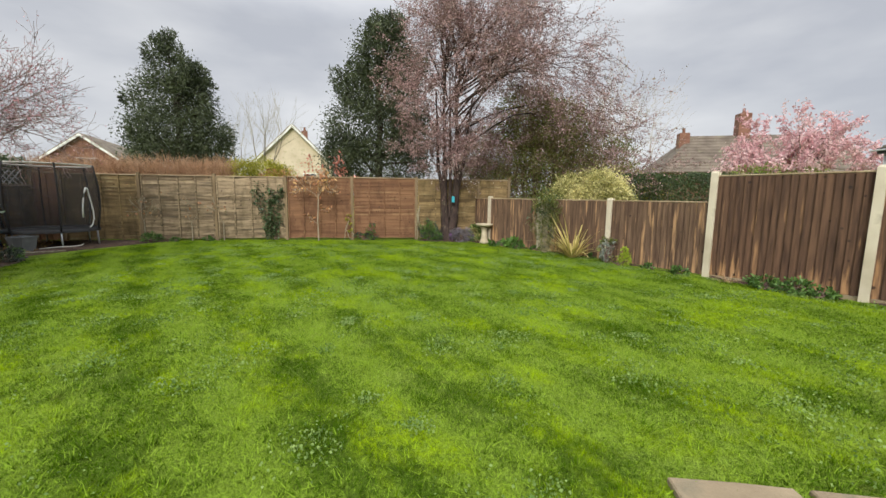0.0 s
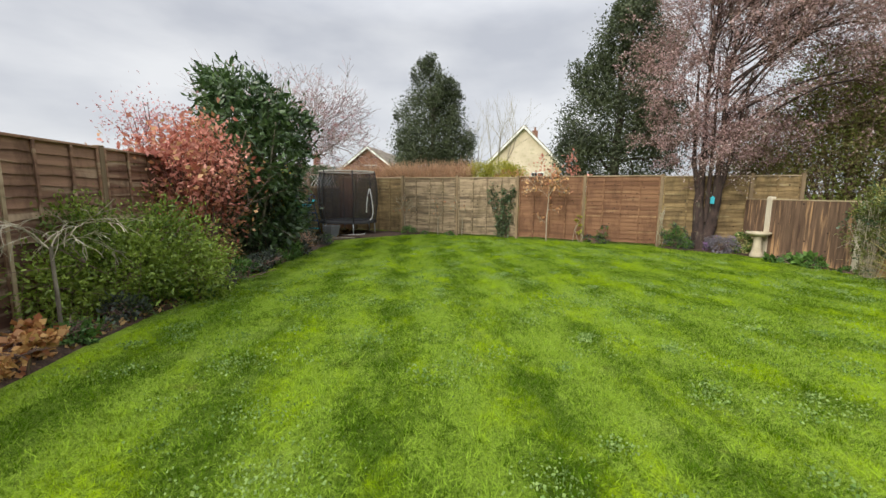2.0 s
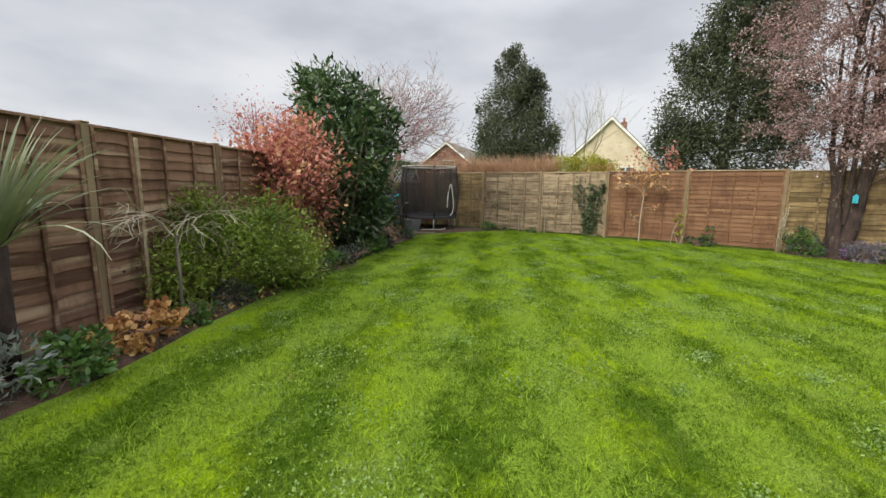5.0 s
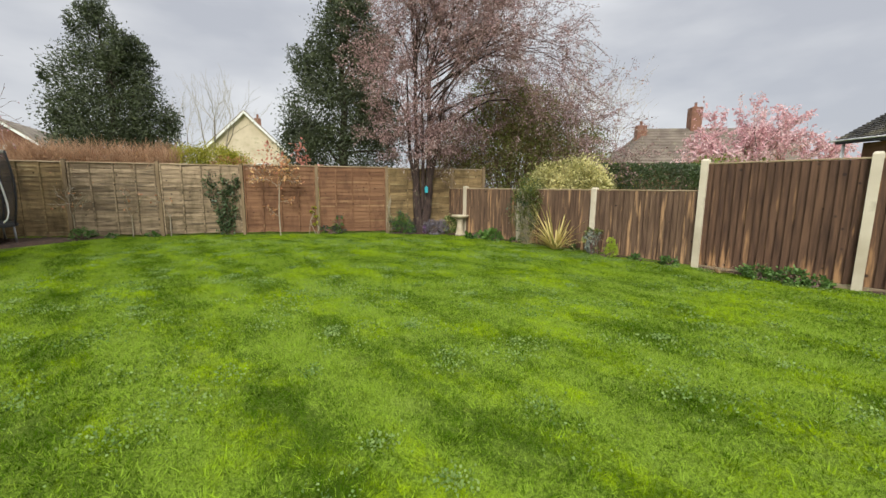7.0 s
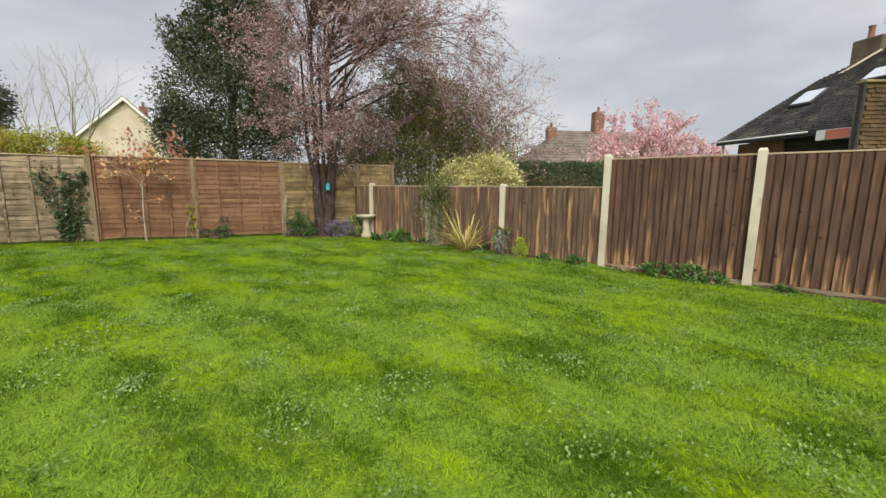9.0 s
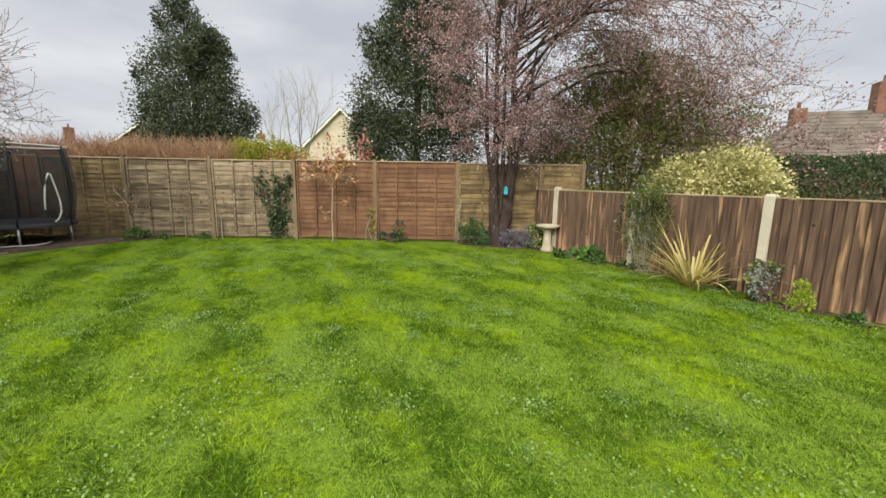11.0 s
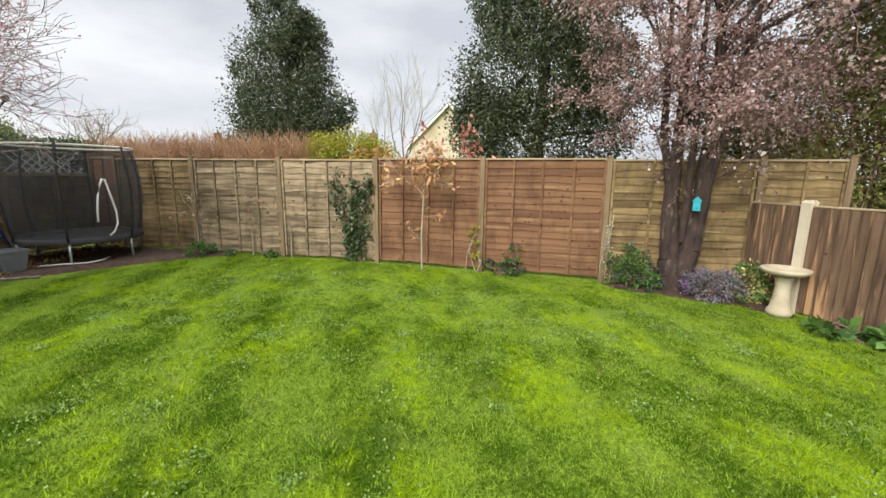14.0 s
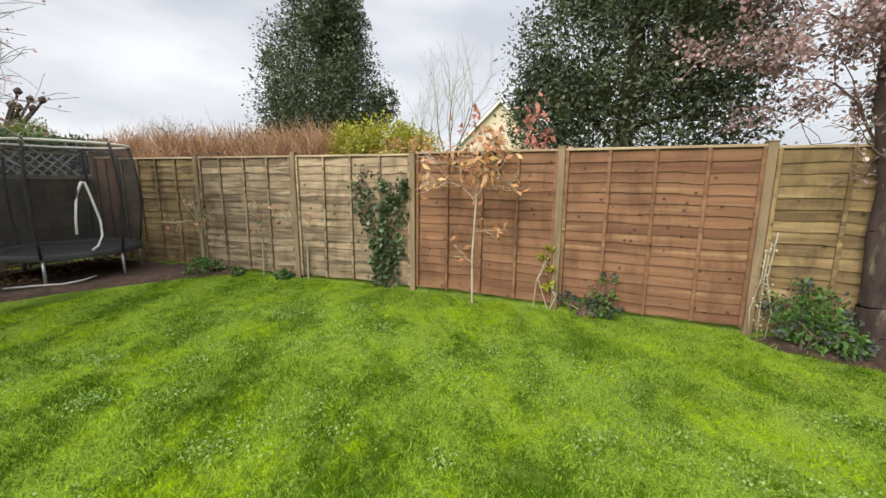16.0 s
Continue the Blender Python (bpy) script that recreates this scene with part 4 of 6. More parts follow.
tub((-9.25, 8.42, 0.05))
bm = box(0.42, 0.03, 0.36, (0, 0, 0), 0.006)
ob = new("leaning_board", bm_mesh("leaning_board", bm, BOARD))
ob.matrix_world = pose(-9.12, 7.32, 0.03, -28, 0, 62)
tagged(ob, "plain brown board leaning under the slide", "board")
edging = empty("bed_edging", pose(-8.7, 7.6, 0.05, 0, 0, 62), "dark timber edging rail lying along the soil bed", "edging")
part("edging_rail", tube([(-0.3, 0, 0.03), (0.3, 0.02, 0.05), (0.9, 0.0, 0.03)], 0.02), BARK_GREY, edging)
hose = empty("garden_hose", pose(-8.95, 9.2, 0.07), "pale hose lying on the soil before the trampoline", "hose")
part("hose_tube", tube([(-0.25, -0.5, 0), (-0.05, -0.25, 0.01), (0.08, 0.0, 0.0), (0.02, 0.25, 0.0), (-0.1, 0.42, 0.01)], 0.014), FOAM, hose, smooth=True)

# ---- bird bath, bird feeder ----
bath = empty("bird_bath", pose(0.95, 11.62, 0.0), "pale cast stone bird bath on a turned pedestal", "bird bath")


def lathe(prof, n=28):
    bm = bmesh.new()
    rows = [[bm.verts.new((r * math.cos(2 * math.pi * i / n), r * math.sin(2 * math.pi * i / n), z)) for i in range(n)] for r, z in prof]
    for a, c in zip(rows, rows[1:]):
        for i in range(n):
            bm.faces.new((a[i], a[(i + 1) % n], c[(i + 1) % n], c[i]))
    bm.faces.new(rows[0][::-1])
    bm.faces.new(rows[-1])
    return bm


part("pedestal", lathe([(0.125, 0), (0.13, 0.05), (0.105, 0.09), (0.085, 0.2), (0.075, 0.34), (0.085, 0.43), (0.11, 0.47)]), STONE, bath, smooth=True)
part("bowl", lathe([(0.10, 0.472), (0.2, 0.50), (0.235, 0.53), (0.24, 0.56), (0.225, 0.565), (0.19, 0.535), (0.05, 0.52)]), STONE, bath, smooth=True)

# ---- plum tree ----
plum_rng = np.random.default_rng(77)
PLUM_LIMBS = []
for k in range(20):
    z = 1.45 + 0.17 * k
    a = 2.4 * k
    x0 = -0.15 if k % 2 else 0.21
    flat = 0.95 - 0.03 * k
    PLUM_LIMBS.append(((x0, 0.04, z), (flat * math.cos(a) + (0.15 if x0 > 0 else -0.05), flat * math.sin(a) * 0.8, 0.75 + 0.03 * k), 0.95 + 0.035 * k, 0.018 + 0.0006 * k, 3, 0.62, -0.02 + 0.003 * k, 3))
PLUM_LIMBS += [((0.14 if k % 2 else -0.2, 0.06, 3.9 + 0.12 * k), (0.62 * math.cos(2.4 * k) + 0.22, 0.5 * math.sin(2.4 * k), 1.0), 1.6, 0.030, 3, 0.6, 0.03, 3) for k in range(9)]
PLUM_LIMBS += [((0.18, 0.03, 3.6 + 0.3 * k), (1.0, 0.25 * (k - 1), 0.75), 1.65, 0.026, 3, 0.55, 0.0, 3) for k in range(4)]
PLUM_LIMBS += [((0.2, 0.05, 4.4 + 0.25 * k), (0.95 - 0.08 * k, 0.4 * (k % 3 - 1), 0.62), 1.9, 0.024, 3, 0.5, -0.01, 3) for k in range(6)]
PLUM_LIMBS += [((-0.16 if k % 2 else 0.2, 0.03, 1.3 + 0.13 * k), (math.cos(1.9 * k + 3), -0.4 + 0.4 * math.sin(1.9 * k), 0.35), 0.45, 0.008, 2, 0.55, -0.06, 3) for k in range(18)]
PLUM_LIMBS += [((0.22 - 0.1 * (k % 2), 0.03, 2.6 + 0.34 * k), (0.9, 0.45 * math.sin(1.7 * k), 1.15 - 0.05 * k), 2.7, 0.034, 3, 0.46, -0.075, 3) for k in range(6)]
plum = bare_tree("plum_tree", (-0.08, 12.30, 0.0), "twin-stemmed plum tree in faded pink blossom by the fence", PLUM_LIMBS, 11, BARK, TWIG,
    [(80000, 0.042, BLOSSOM, "blossom", 2.1), (4500, 0.042, BLOSSOM_PALE, "pale_blossom", 1.3), (1500, 0.05, BLOSSOM, "low_blossom", 1.0)],
    trunk=[((0.0, 0, -0.05), (-0.10, 0.02, 0.45), 0.24, 0.16), ((-0.10, 0.02, 0.45), (-0.16, 0.04, 1.1), 0.14, 0.11), ((-0.16, 0.04, 1.1), (-0.15, 0.05, 2.6), 0.11, 0.06), ((-0.15, 0.05, 2.6), (-0.2, 0.1, 4.2), 0.06, 0.035),
           ((0.05, 0, 0.2), (0.14, 0.0, 0.6), 0.16, 0.13), ((0.14, 0.0, 0.6), (0.20, 0.02, 1.3), 0.13, 0.11), ((0.20, 0.02, 1.3), (0.22, 0.02, 2.8), 0.11, 0.065), ((0.22, 0.02, 2.8), (0.14, 0.04, 4.5), 0.065, 0.04),
           ((-0.15, 0.03, 1.2), (-0.34, 0.0, 2.2), 0.062, 0.05), ((-0.34, 0.0, 2.2), (-0.42, 0.02, 4.4), 0.05, 0.022),
           ((0.19, 0.02, 1.2), (0.42, 0.06, 2.4), 0.062, 0.05), ((0.42, 0.06, 2.4), (0.66, 0.08, 4.3), 0.05, 0.022),
           ((0.02, 0.0, 0.7), (0.03, -0.05, 2.1), 0.055, 0.045), ((0.03, -0.05, 2.1), (-0.02, -0.04, 4.6), 0.045, 0.022)])
feeder = empty("bird_feeder", pose(0.04, 12.06, 1.16), "small turquoise bird box hanging on the plum trunk", "bird box")
bm = box(0.085, 0.06, 0.13, (0, 0, 0), 0.004)
part("box_body", bm, TEAL, feeder)
bm = bmesh.new()
vs = [bm.verts.new(p) for p in ((-0.056, -0.045, 0.125), (0.056, -0.045, 0.125), (0, -0.045, 0.19), (-0.056, 0.04, 0.125), (0.056, 0.04, 0.125), (0, 0.04, 0.19))]
for q in ((0, 1, 2), (5, 4, 3), (0, 3, 4, 1), (1, 4, 5, 2), (2, 5, 3, 0)):
    bm.faces.new([vs[k] for k in q])
part("box_roof", bm, TEAL, feeder)
part("perch", tube([(0, -0.03, 0.04), (0, -0.075, 0.04)], 0.005, 6), BLACK, feeder)

# ---- trees beyond the back fence ----
blob_tree("holly_tree", (-10.5, 15.4, 0), "tall dark conical holly tree beyond the fence", 1.2, 0.16,
          [(0, 0, 2.4, 1.85, 1.7, 1.1), (0.05, 0, 3.6, 1.85, 1.7, 1.1), (-0.1, 0, 4.7, 1.5, 1.4, 1.0), (0.0, 0, 5.7, 0.95, 0.9, 0.85), (0.0, 0, 6.7, 0.35, 0.35, 0.6), (1.2, 0, 3.0, 0.8, 0.8, 0.8), (-1.1, 0.2, 3.2, 0.75, 0.75, 0.8), (0.6, 0, 5.2, 0.6, 0.6, 0.6)],
          60000, 0.088, HOLLY, 21, hollow=0.5, lump=0.3)
blob_tree("holly_tree", (-2.75, 15.3, 0), "broad dark holly tree standing over the fence", 1.4, 0.2,
          [(0, 0, 2.4, 1.95, 1.7, 1.2), (-0.3, 0, 3.7, 1.7, 1.6, 1.3), (0.1, 0, 5.0, 1.45, 1.4, 1.2), (0.2, 0, 6.3, 1.1, 1.1, 1.0), (0.3, 0, 7.1, 0.7, 0.7, 0.6), (-1.4, -0.2, 2.8, 0.75, 0.8, 0.9), (1.3, -0.2, 3.4, 0.8, 0.8, 1.0), (-0.9, 0, 5.2, 0.7, 0.7, 0.7), (1.0, 0, 5.8, 0.7, 0.7, 0.7)],
          76000, 0.088, HOLLY, 22, hollow=0.5, lump=0.3)
bush("thicket", (2.7, 13.95, 0), "overgrown olive and brown thicket of dark shrubs beyond the fence", [(-1.6, -0.3, 1.4, 0.8, 0.6, 1.2), (-0.8, 0.0, 2.2, 1.1, 0.8, 1.5), (0.2, 0.1, 2.6, 1.2, 0.9, 1.6), (1.2, 0.2, 2.1, 1.1, 0.9, 1.5), (2.0, 0.3, 1.5, 0.9, 0.8, 1.1), (-1.95, 0.0, 2.2, 0.75, 0.6, 1.3), (2.6, 0.3, 2.4, 0.8, 0.7, 1.0), (-0.2, 0.2, 3.9, 1.0, 0.8, 1.0), (0.9, 0.3, 3.5, 0.9, 0.8, 1.0)],
     52000, 0.062, THICKET, 23, 60, TWIG, 0.02, hollow=0.1, extra=(26000, 0.07, OLIVE, "green_growth"), lump=0.5)
bare_tree("thicket_tree", (2.9, 14.6, 0), "brown twiggy bare tree rising out of the thicket", [
    ((0.1 * k, 0, 1.0), (x, y, 1), 2.3, 0.035, 3, 0.6, 0.03, 3) for k, (x, y) in enumerate(((-0.5, 0), (-0.15, 0.2), (0.2, -0.3), (0.55, 0.1), (0.9, 0), (1.3, 0.0), (1.7, -0.3), (2.0, 0.2)))], 24, BARK, TWIG,
    [(15000, 0.05, BLOSSOM, "faded_blossom", 1.5)], trunk=[((0, 0, -0.05), (0, 0, 1.2), 0.13, 0.09)])
bare_tree("willow_tree", (7.6, 19.5, 0), "pale bare willow with fine upright twigs", [
    ((0, 0, 0.8), (x, y, 1), 3.0, 0.05, 3, 0.55, 0.08, 3) for x, y in ((-0.6, 0), (-0.2, 0.2), (0.2, -0.1), (0.6, 0.1))], 25, BARK_GREY, TWIG_PALE,
    [(900, 0.06, STRAW, "bud_spray", 1.5)], trunk=[((0, 0, -0.05), (0, 0, 1.0), 0.16, 0.1)])
bare_tree("bare_tree", (-10.0, 21.5, 0), "bare pollarded tree with long upright shoots", [
    ((0, 0, 2.2), (x, y, 1.6), 2.3, 0.03, 2, 0.32, 0.12, 3) for x, y in ((-0.7, 0), (-0.35, 0.2), (0.05, -0.1), (0.35, 0.1), (0.75, 0))], 26, BARK_GREY, TWIG_PALE,
    None, trunk=[((0, 0, -0.05), (0, 0, 2.4), 0.2, 0.14)])
bare_tree("bare_tree", (-13.3, 24.5, 0), "thin bare tree with fine upright shoots", [
    ((0, 0, 2.0), (x, y, 2), 2.2, 0.03, 2, 0.3, 0.12, 3) for x, y in ((-0.5, 0), (0.05, -0.1), (0.5, 0))], 27, BARK_GREY, TWIG_PALE, None, trunk=[((0, 0, -0.05), (0, 0, 2.2), 0.16, 0.1)])
bare_tree("cherry_tree", (-9.25, 6.75, 0), "small leaning bare cherry tree with a forked trunk", [
    ((-0.10, 0.05, 1.45), (-0.5, -0.5, 1), 1.45, 0.036, 3, 0.6, 0.03, 4), ((0.0, 0.05, 1.6), (-0.1, 0.2, 1), 1.5, 0.038, 3, 0.58, 0.05, 4),
    ((0.05, 0.1, 1.6), (0.5, 0.5, 0.9), 1.4, 0.034, 3, 0.6, 0.02, 4), ((0.0, 0.05, 1.5), (0.3, 0.9, 0.8), 1.35, 0.032, 3, 0.6, 0.02, 4)], 28, BARK_CHERRY, TWIG_ROSE,
    [(3200, 0.04, ROSY, "bud_spray", 2.0)], trunk=[((0, 0, -0.05), (0.02, 0.02, 0.9), 0.10, 0.082), ((0.02, 0.02, 0.9), (0.0, 0.05, 1.65), 0.082, 0.055)])
bare_tree("distant_tree", (-55.5, 31.2, 0), "distant round bare tree", [
    ((0, 0, 1.5), (x, y, 1), 3.6, 0.16, 3, 0.65, 0.05, 3) for x, y in ((-0.8, 0), (-0.3, 0.2), (0.2, -0.1), (0.8, 0.1))], 29, BARK_GREY, TWIG_ROSE, None, trunk=[((0, 0, -0.05), (0, 0, 1.7), 0.4, 0.3)])
bare_tree("magnolia_tree", (15.45, 17.85, 0), "pink magnolia tree in full blossom behind the hedge", [
    ((0, 0, 1.0), (x, y, 1), 2.1, 0.06, 3, 0.62, 0.03, 3) for x, y in ((-1.4, 0.2), (-0.7, -0.3), (0.0, 0.3), (0.7, -0.2), (1.4, 0.2), (-1.0, 0.8))], 30, BARK_GREY, TWIG,
    [(17000, 0.15, MAGNOLIA, "blossom", 1.6)], trunk=[((0, 0, -0.05), (0, 0, 1.2), 0.16, 0.12)])

# ---- hedges and shrubs beyond the fences ----
def hedge(name, p0, p1, h, w, n, size, mat, label, seed, extra=None, ragged=0.1, stems=30, stem_mat=None):
    m, ln = run(p0, p1)
    rng = np.random.default_rng(seed)
    thing = empty(name, m, label, "hedge")
    segs = []
    for i in range(stems):
        x = ln * rng.random()
        b = Vector((x, rng.normal() * w * 0.15, -0.05))
        t = Vector((x + rng.normal() * 0.15, rng.normal() * w * 0.3, h * rng.uniform(0.8, 1.0)))
        segs.append((b, t, 0.02, 0.006))
        for _ in range(3):
            q = b.lerp(t, rng.uniform(0.4, 0.95))
            segs.append((q, q + Vector((rng.normal() * 0.2, rng.normal() * 0.2, 0.3)), 0.008, 0.003))
    v, f = prisms(segs, 4)
    tagged(mesh_object("stem_cluster", v, f, stem_mat or TWIG), kind="stuff").parent = thing
    pts = np.c_[rng.random(n) * ln, rng.normal(size=n) * w * 0.33, h * (1 - rng.random(n) ** 1.6 * 0.75)]
    edge = np.array([ragged * noise.noise(Vector((x * 1.3, 0, seed))) + ragged * 0.6 * noise.noise(Vector((x * 5, y * 3, seed))) for x, y in pts[:, :2]])
    pts[:, 2] += edge - 0.5 * w * (pts[:, 1] / w) ** 2
    leaf_mesh("foliage", *leaves(pts, size, rng, 0.5, -0.3), mat, thing)
    if extra:
        n2, ln2, mat2, nm = extra
        seg2 = []
        for _ in range(n2):
            p = Vector((ln * rng.random(), rng.normal() * w * 0.35, h * rng.uniform(0.75, 1.0)))
            seg2.append((p, p + Vector((rng.normal() * 0.6, rng.normal() * 0.5, 1)).normalized() * ln2 * rng.uniform(0.4, 1.1), 0.005, 0.002))
        v, f = prisms(seg2, 3)
        tagged(mesh_object(nm, v, f, mat2), kind="stuff").parent = thing
    return thing


hedge("twiggy_hedge", (-11.6, 11.0), (-6.55, 12.15), 2.14, 0.8, 3500, 0.05, RUSTLEAF, "rust-brown clipped twiggy hedge beyond the fence", 31, (5200, 0.42, TWIG_RUST, "shoot_growth"), 0.24, 60, TWIG_RUST)
bush("golden_shrub", (-5.9, 12.35, 0), "rounded golden-green shrub behind the grey fence", [(-0.55, 0, 1.85, 0.5, 0.4, 0.5), (0.1, 0, 1.9, 0.6, 0.45, 0.48), (0.6, 0, 1.8, 0.45, 0.4, 0.4)], 11000, 0.055, LIME, 32, 8, TWIG, hollow=0.7)
bush("rust_shrub", (-5.3, 12.2, 0), "rust-leaved climber trailing over the fence top", [(-0.1, 0, 1.85, 0.45, 0.25, 0.22), (0.3, -0.1, 1.8, 0.35, 0.2, 0.25)], 900, 0.06, RUSTLEAF, 33, 8, TWIG_RUST)
bush("variegated_shrub", (3.55, 10.45, 0), "rounded cream-variegated evergreen shrub behind the low fence", [(-0.45, 0, 1.25, 0.55, 0.5, 0.6), (0.15, 0, 1.35, 0.7, 0.55, 0.62), (0.6, 0.1, 1.15, 0.45, 0.45, 0.55)], 26000, 0.058, VARIEGATED, 34, 8, TWIG, shape=0.6, hollow=0.7)
hedge("clipped_hedge", (4.3, 13.4), (12.5, 13.0), 2.10, 1.0, 60000, 0.06, HEDGE, "dense dark green clipped hedge beyond the low fence", 35, None, 0.08)
bush("lime_shrub", (6.0, 14.6, 0), "pale lime-green shrub rising behind the hedge", [(0, 0, 1.7, 1.0, 0.6, 0.75), (1.0, 0, 1.5, 0.7, 0.6, 0.6)], 4000, 0.07, LIME, 36, 8, TWIG_PALE, hollow=0.3, lump=0.5)
bush("magnolia_underplanting", (12.4, 17.0, 0), "olive green shrub beside the magnolia", [(0, 0, 1.9, 1.3, 0.8, 0.8), (1.6, 0, 2.0, 1.2, 0.8, 0.7)], 4000, 0.1, LONICERA, 37, 8, TWIG)
bush("photinia_shrub", (-4.2, 13.2, 0), "straggling photinia with red young leaves behind the fence", [(-0.4, 0, 2.0, 0.35, 0.3, 0.5), (0.6, 0, 2.3, 0.3, 0.3, 0.45), (0.9, 0, 2.0, 0.25, 0.25, 0.3)], 170, 0.12, REDLEAF, 38, 9, TWIG, hollow=0.3, lump=0.6)

hedge("ivy_hedge", (-12.2, 5.2), (-12.0, 11.0), 2.25, 1.2, 26000, 0.08, HEDGE, "flat-topped green hedge beyond the corner fence", 39, None, 0.12)
bush("trellis_climber", (-10.72, 8.2, 0.0), "dark bronze climber tangled through the trellis strip", [(0, -0.15, 1.72, 0.16, 0.42, 0.17), (-0.05, 0.4, 1.74, 0.14, 0.34, 0.14), (-0.25, -0.1, 1.95, 0.3, 0.5, 0.16)], 1000, 0.05, DRYLEAF, 141, 20, TWIG, 0.008, hollow=0.1, lump=0.5, extra=(300, 0.055, HEDGE, "green_growth"))
POLLARD = [((0, 0, -0.05), (0, 0, 2.6), 0.22, 0.16)]
for k in range(17):
    a = k * 2.4
    r = 0.5 + 1.15 * ((k * 7) % 17) / 17
    tip = (r * math.sin(a), r * math.cos(a), 3.25 + 0.7 * ((k * 5) % 17) / 17 - 0.12 * r)
    mid = (tip[0] * 0.55, tip[1] * 0.55, 2.75 + 0.3 * (tip[2] - 3.0))
    top = (tip[0] * 1.04, tip[1] * 1.04, tip[2] + 0.10)
    cap = (tip[0] * 1.08, tip[1] * 1.08, tip[2] + 0.20)
    POLLARD += [((0, 0, 2.3), mid, 0.06, 0.045), (mid, tip, 0.045, 0.03), (tip, top, 0.04, 0.11), (top, cap, 0.11, 0.03)]
bare_tree("pollard_tree", (-18.75, 10.7, 0), "pollarded tree with knobbly stub branches", [], 40, BARK, TWIG, None, trunk=POLLARD)
bush("golden_conifer", (-17.6, 10.9, 0), "olive-gold rounded evergreen below the pollarded tree", [(0, 0, 1.9, 0.8, 0.8, 1.0), (0.2, 0.3, 2.5, 0.45, 0.45, 0.5)], 5000, 0.09, OLIVE, 140, 8, TWIG, hollow=0.5)

# ---- side bed planting ----
bush("box_honeysuckle", (-5.58, 2.22, 0.02), "dense fresh green small-leaved shrub in the side bed", [(0.1, -0.65, 0.4, 0.4, 0.4, 0.4), (0.1, -0.1, 0.5, 0.5, 0.5, 0.5), (-0.2, 0.45, 0.6, 0.55, 0.55, 0.58), (-0.35, -0.35, 0.85, 0.4, 0.4, 0.42), (0.15, 0.55, 0.4, 0.45, 0.45, 0.4)], 21000, 0.052, LONICERA, 41, 30, TWIG, hollow=0.35, shape=0.42, lump=0.4)
bush("copper_shrub", (-6.95, 3.75, 0.02), "upright shrub with coppery red young leaves", [(0, 0, 0.95, 0.55, 0.55, 0.5), (-0.15, -0.1, 1.5, 0.75, 0.75, 0.6), (0.25, 0.1, 1.9, 0.5, 0.5, 0.5), (-0.45, -0.45, 1.7, 0.5, 0.5, 0.5), (-0.1, -0.1, 2.15, 0.4, 0.4, 0.4)], 4300, 0.095, REDLEAF, 42, 60, TWIG, 0.011, hollow=0.1, lump=0.6, extra=(700, 0.08, RUSTLEAF, "older_leaves"))
bush("laurel", (-7.75, 5.05, 0.02), "large glossy dark green laurel bush", [(0, 0, 1.0, 0.9, 0.9, 0.9), (0.0, 0.1, 2.0, 1.05, 1.0, 0.9), (-0.1, 0.05, 2.9, 0.8, 0.8, 0.7), (0.45, 0.3, 2.6, 0.6, 0.6, 0.6), (-0.45, -0.25, 3.35, 0.4, 0.4, 0.42)], 11000, 0.15, LAUREL, 43, 16, BARK_GREY, 0.03, shape=0.36, hollow=0.55, lump=0.3)
bush("flowering_currant", (-8.75, 4.1, 0.0), "flowering currant with loose rosy sprays over the fence", [(0, 0, 1.6, 0.6, 0.6, 0.6), (0.1, 0.2, 2.4, 0.65, 0.65, 0.55), (-0.3, -0.3, 2.6, 0.5, 0.5, 0.5)], 2600, 0.065, ROSY, 44, 26, TWIG, 0.014, hollow=0.1, lump=0.6)
bush("euphorbia_shrub", (-7.85, 5.95, 0.02), "dusky grey-green spiky evergreen shrub", [(0, 0, 0.5, 0.5, 0.5, 0.5), (-0.1, -0.2, 0.95, 0.45, 0.45, 0.38), (0.05, 0.25, 0.85, 0.4, 0.4, 0.38), (0.15, -0.5, 0.45, 0.45, 0.45, 0.4)], 8500, 0.075, GREYLEAF, 45, 16, TWIG, shape=0.24, hollow=0.4)
bush("forsythia", (-9.05, 6.2, 0.02), "forsythia bush in bright yellow flower", [(0.0, 0, 1.1, 0.45, 0.45, 0.55), (-0.05, 0.1, 1.65, 0.5, 0.5, 0.4), (0.1, -0.4, 1.4, 0.4, 0.4, 0.45), (0.2, 0.40, 1.05, 0.18, 0.24, 0.5)], 7500, 0.055, YELLOW, 46, 24, TWIG_PALE, 0.01, hollow=0.1, lump=0.5)
bush("twiggy_shrub", (-7.6, 3.0, 0.02), "thin twiggy climber on the side fence", [(-0.2, -0.4, 1.4, 0.45, 0.3, 0.55), (0.1, 0.2, 1.2, 0.35, 0.3, 0.5), (0.35, -0.35, 1.0, 0.4, 0.35, 0.6), (0.55, -0.75, 1.25, 0.35, 0.35, 0.5)], 3000, 0.055, RUSTLEAF, 47, 40, TWIG, 0.008, hollow=0.1, lump=0.6)
bush("low_brown_shrub", (-6.3, 3.35, 0.02), "low bronze-brown shrub at the bed edge", [(0, 0, 0.25, 0.3, 0.3, 0.28), (-0.3, 0.4, 0.4, 0.3, 0.3, 0.35)], 1400, 0.045, DRYLEAF, 48, 10, TWIG, hollow=0.2)
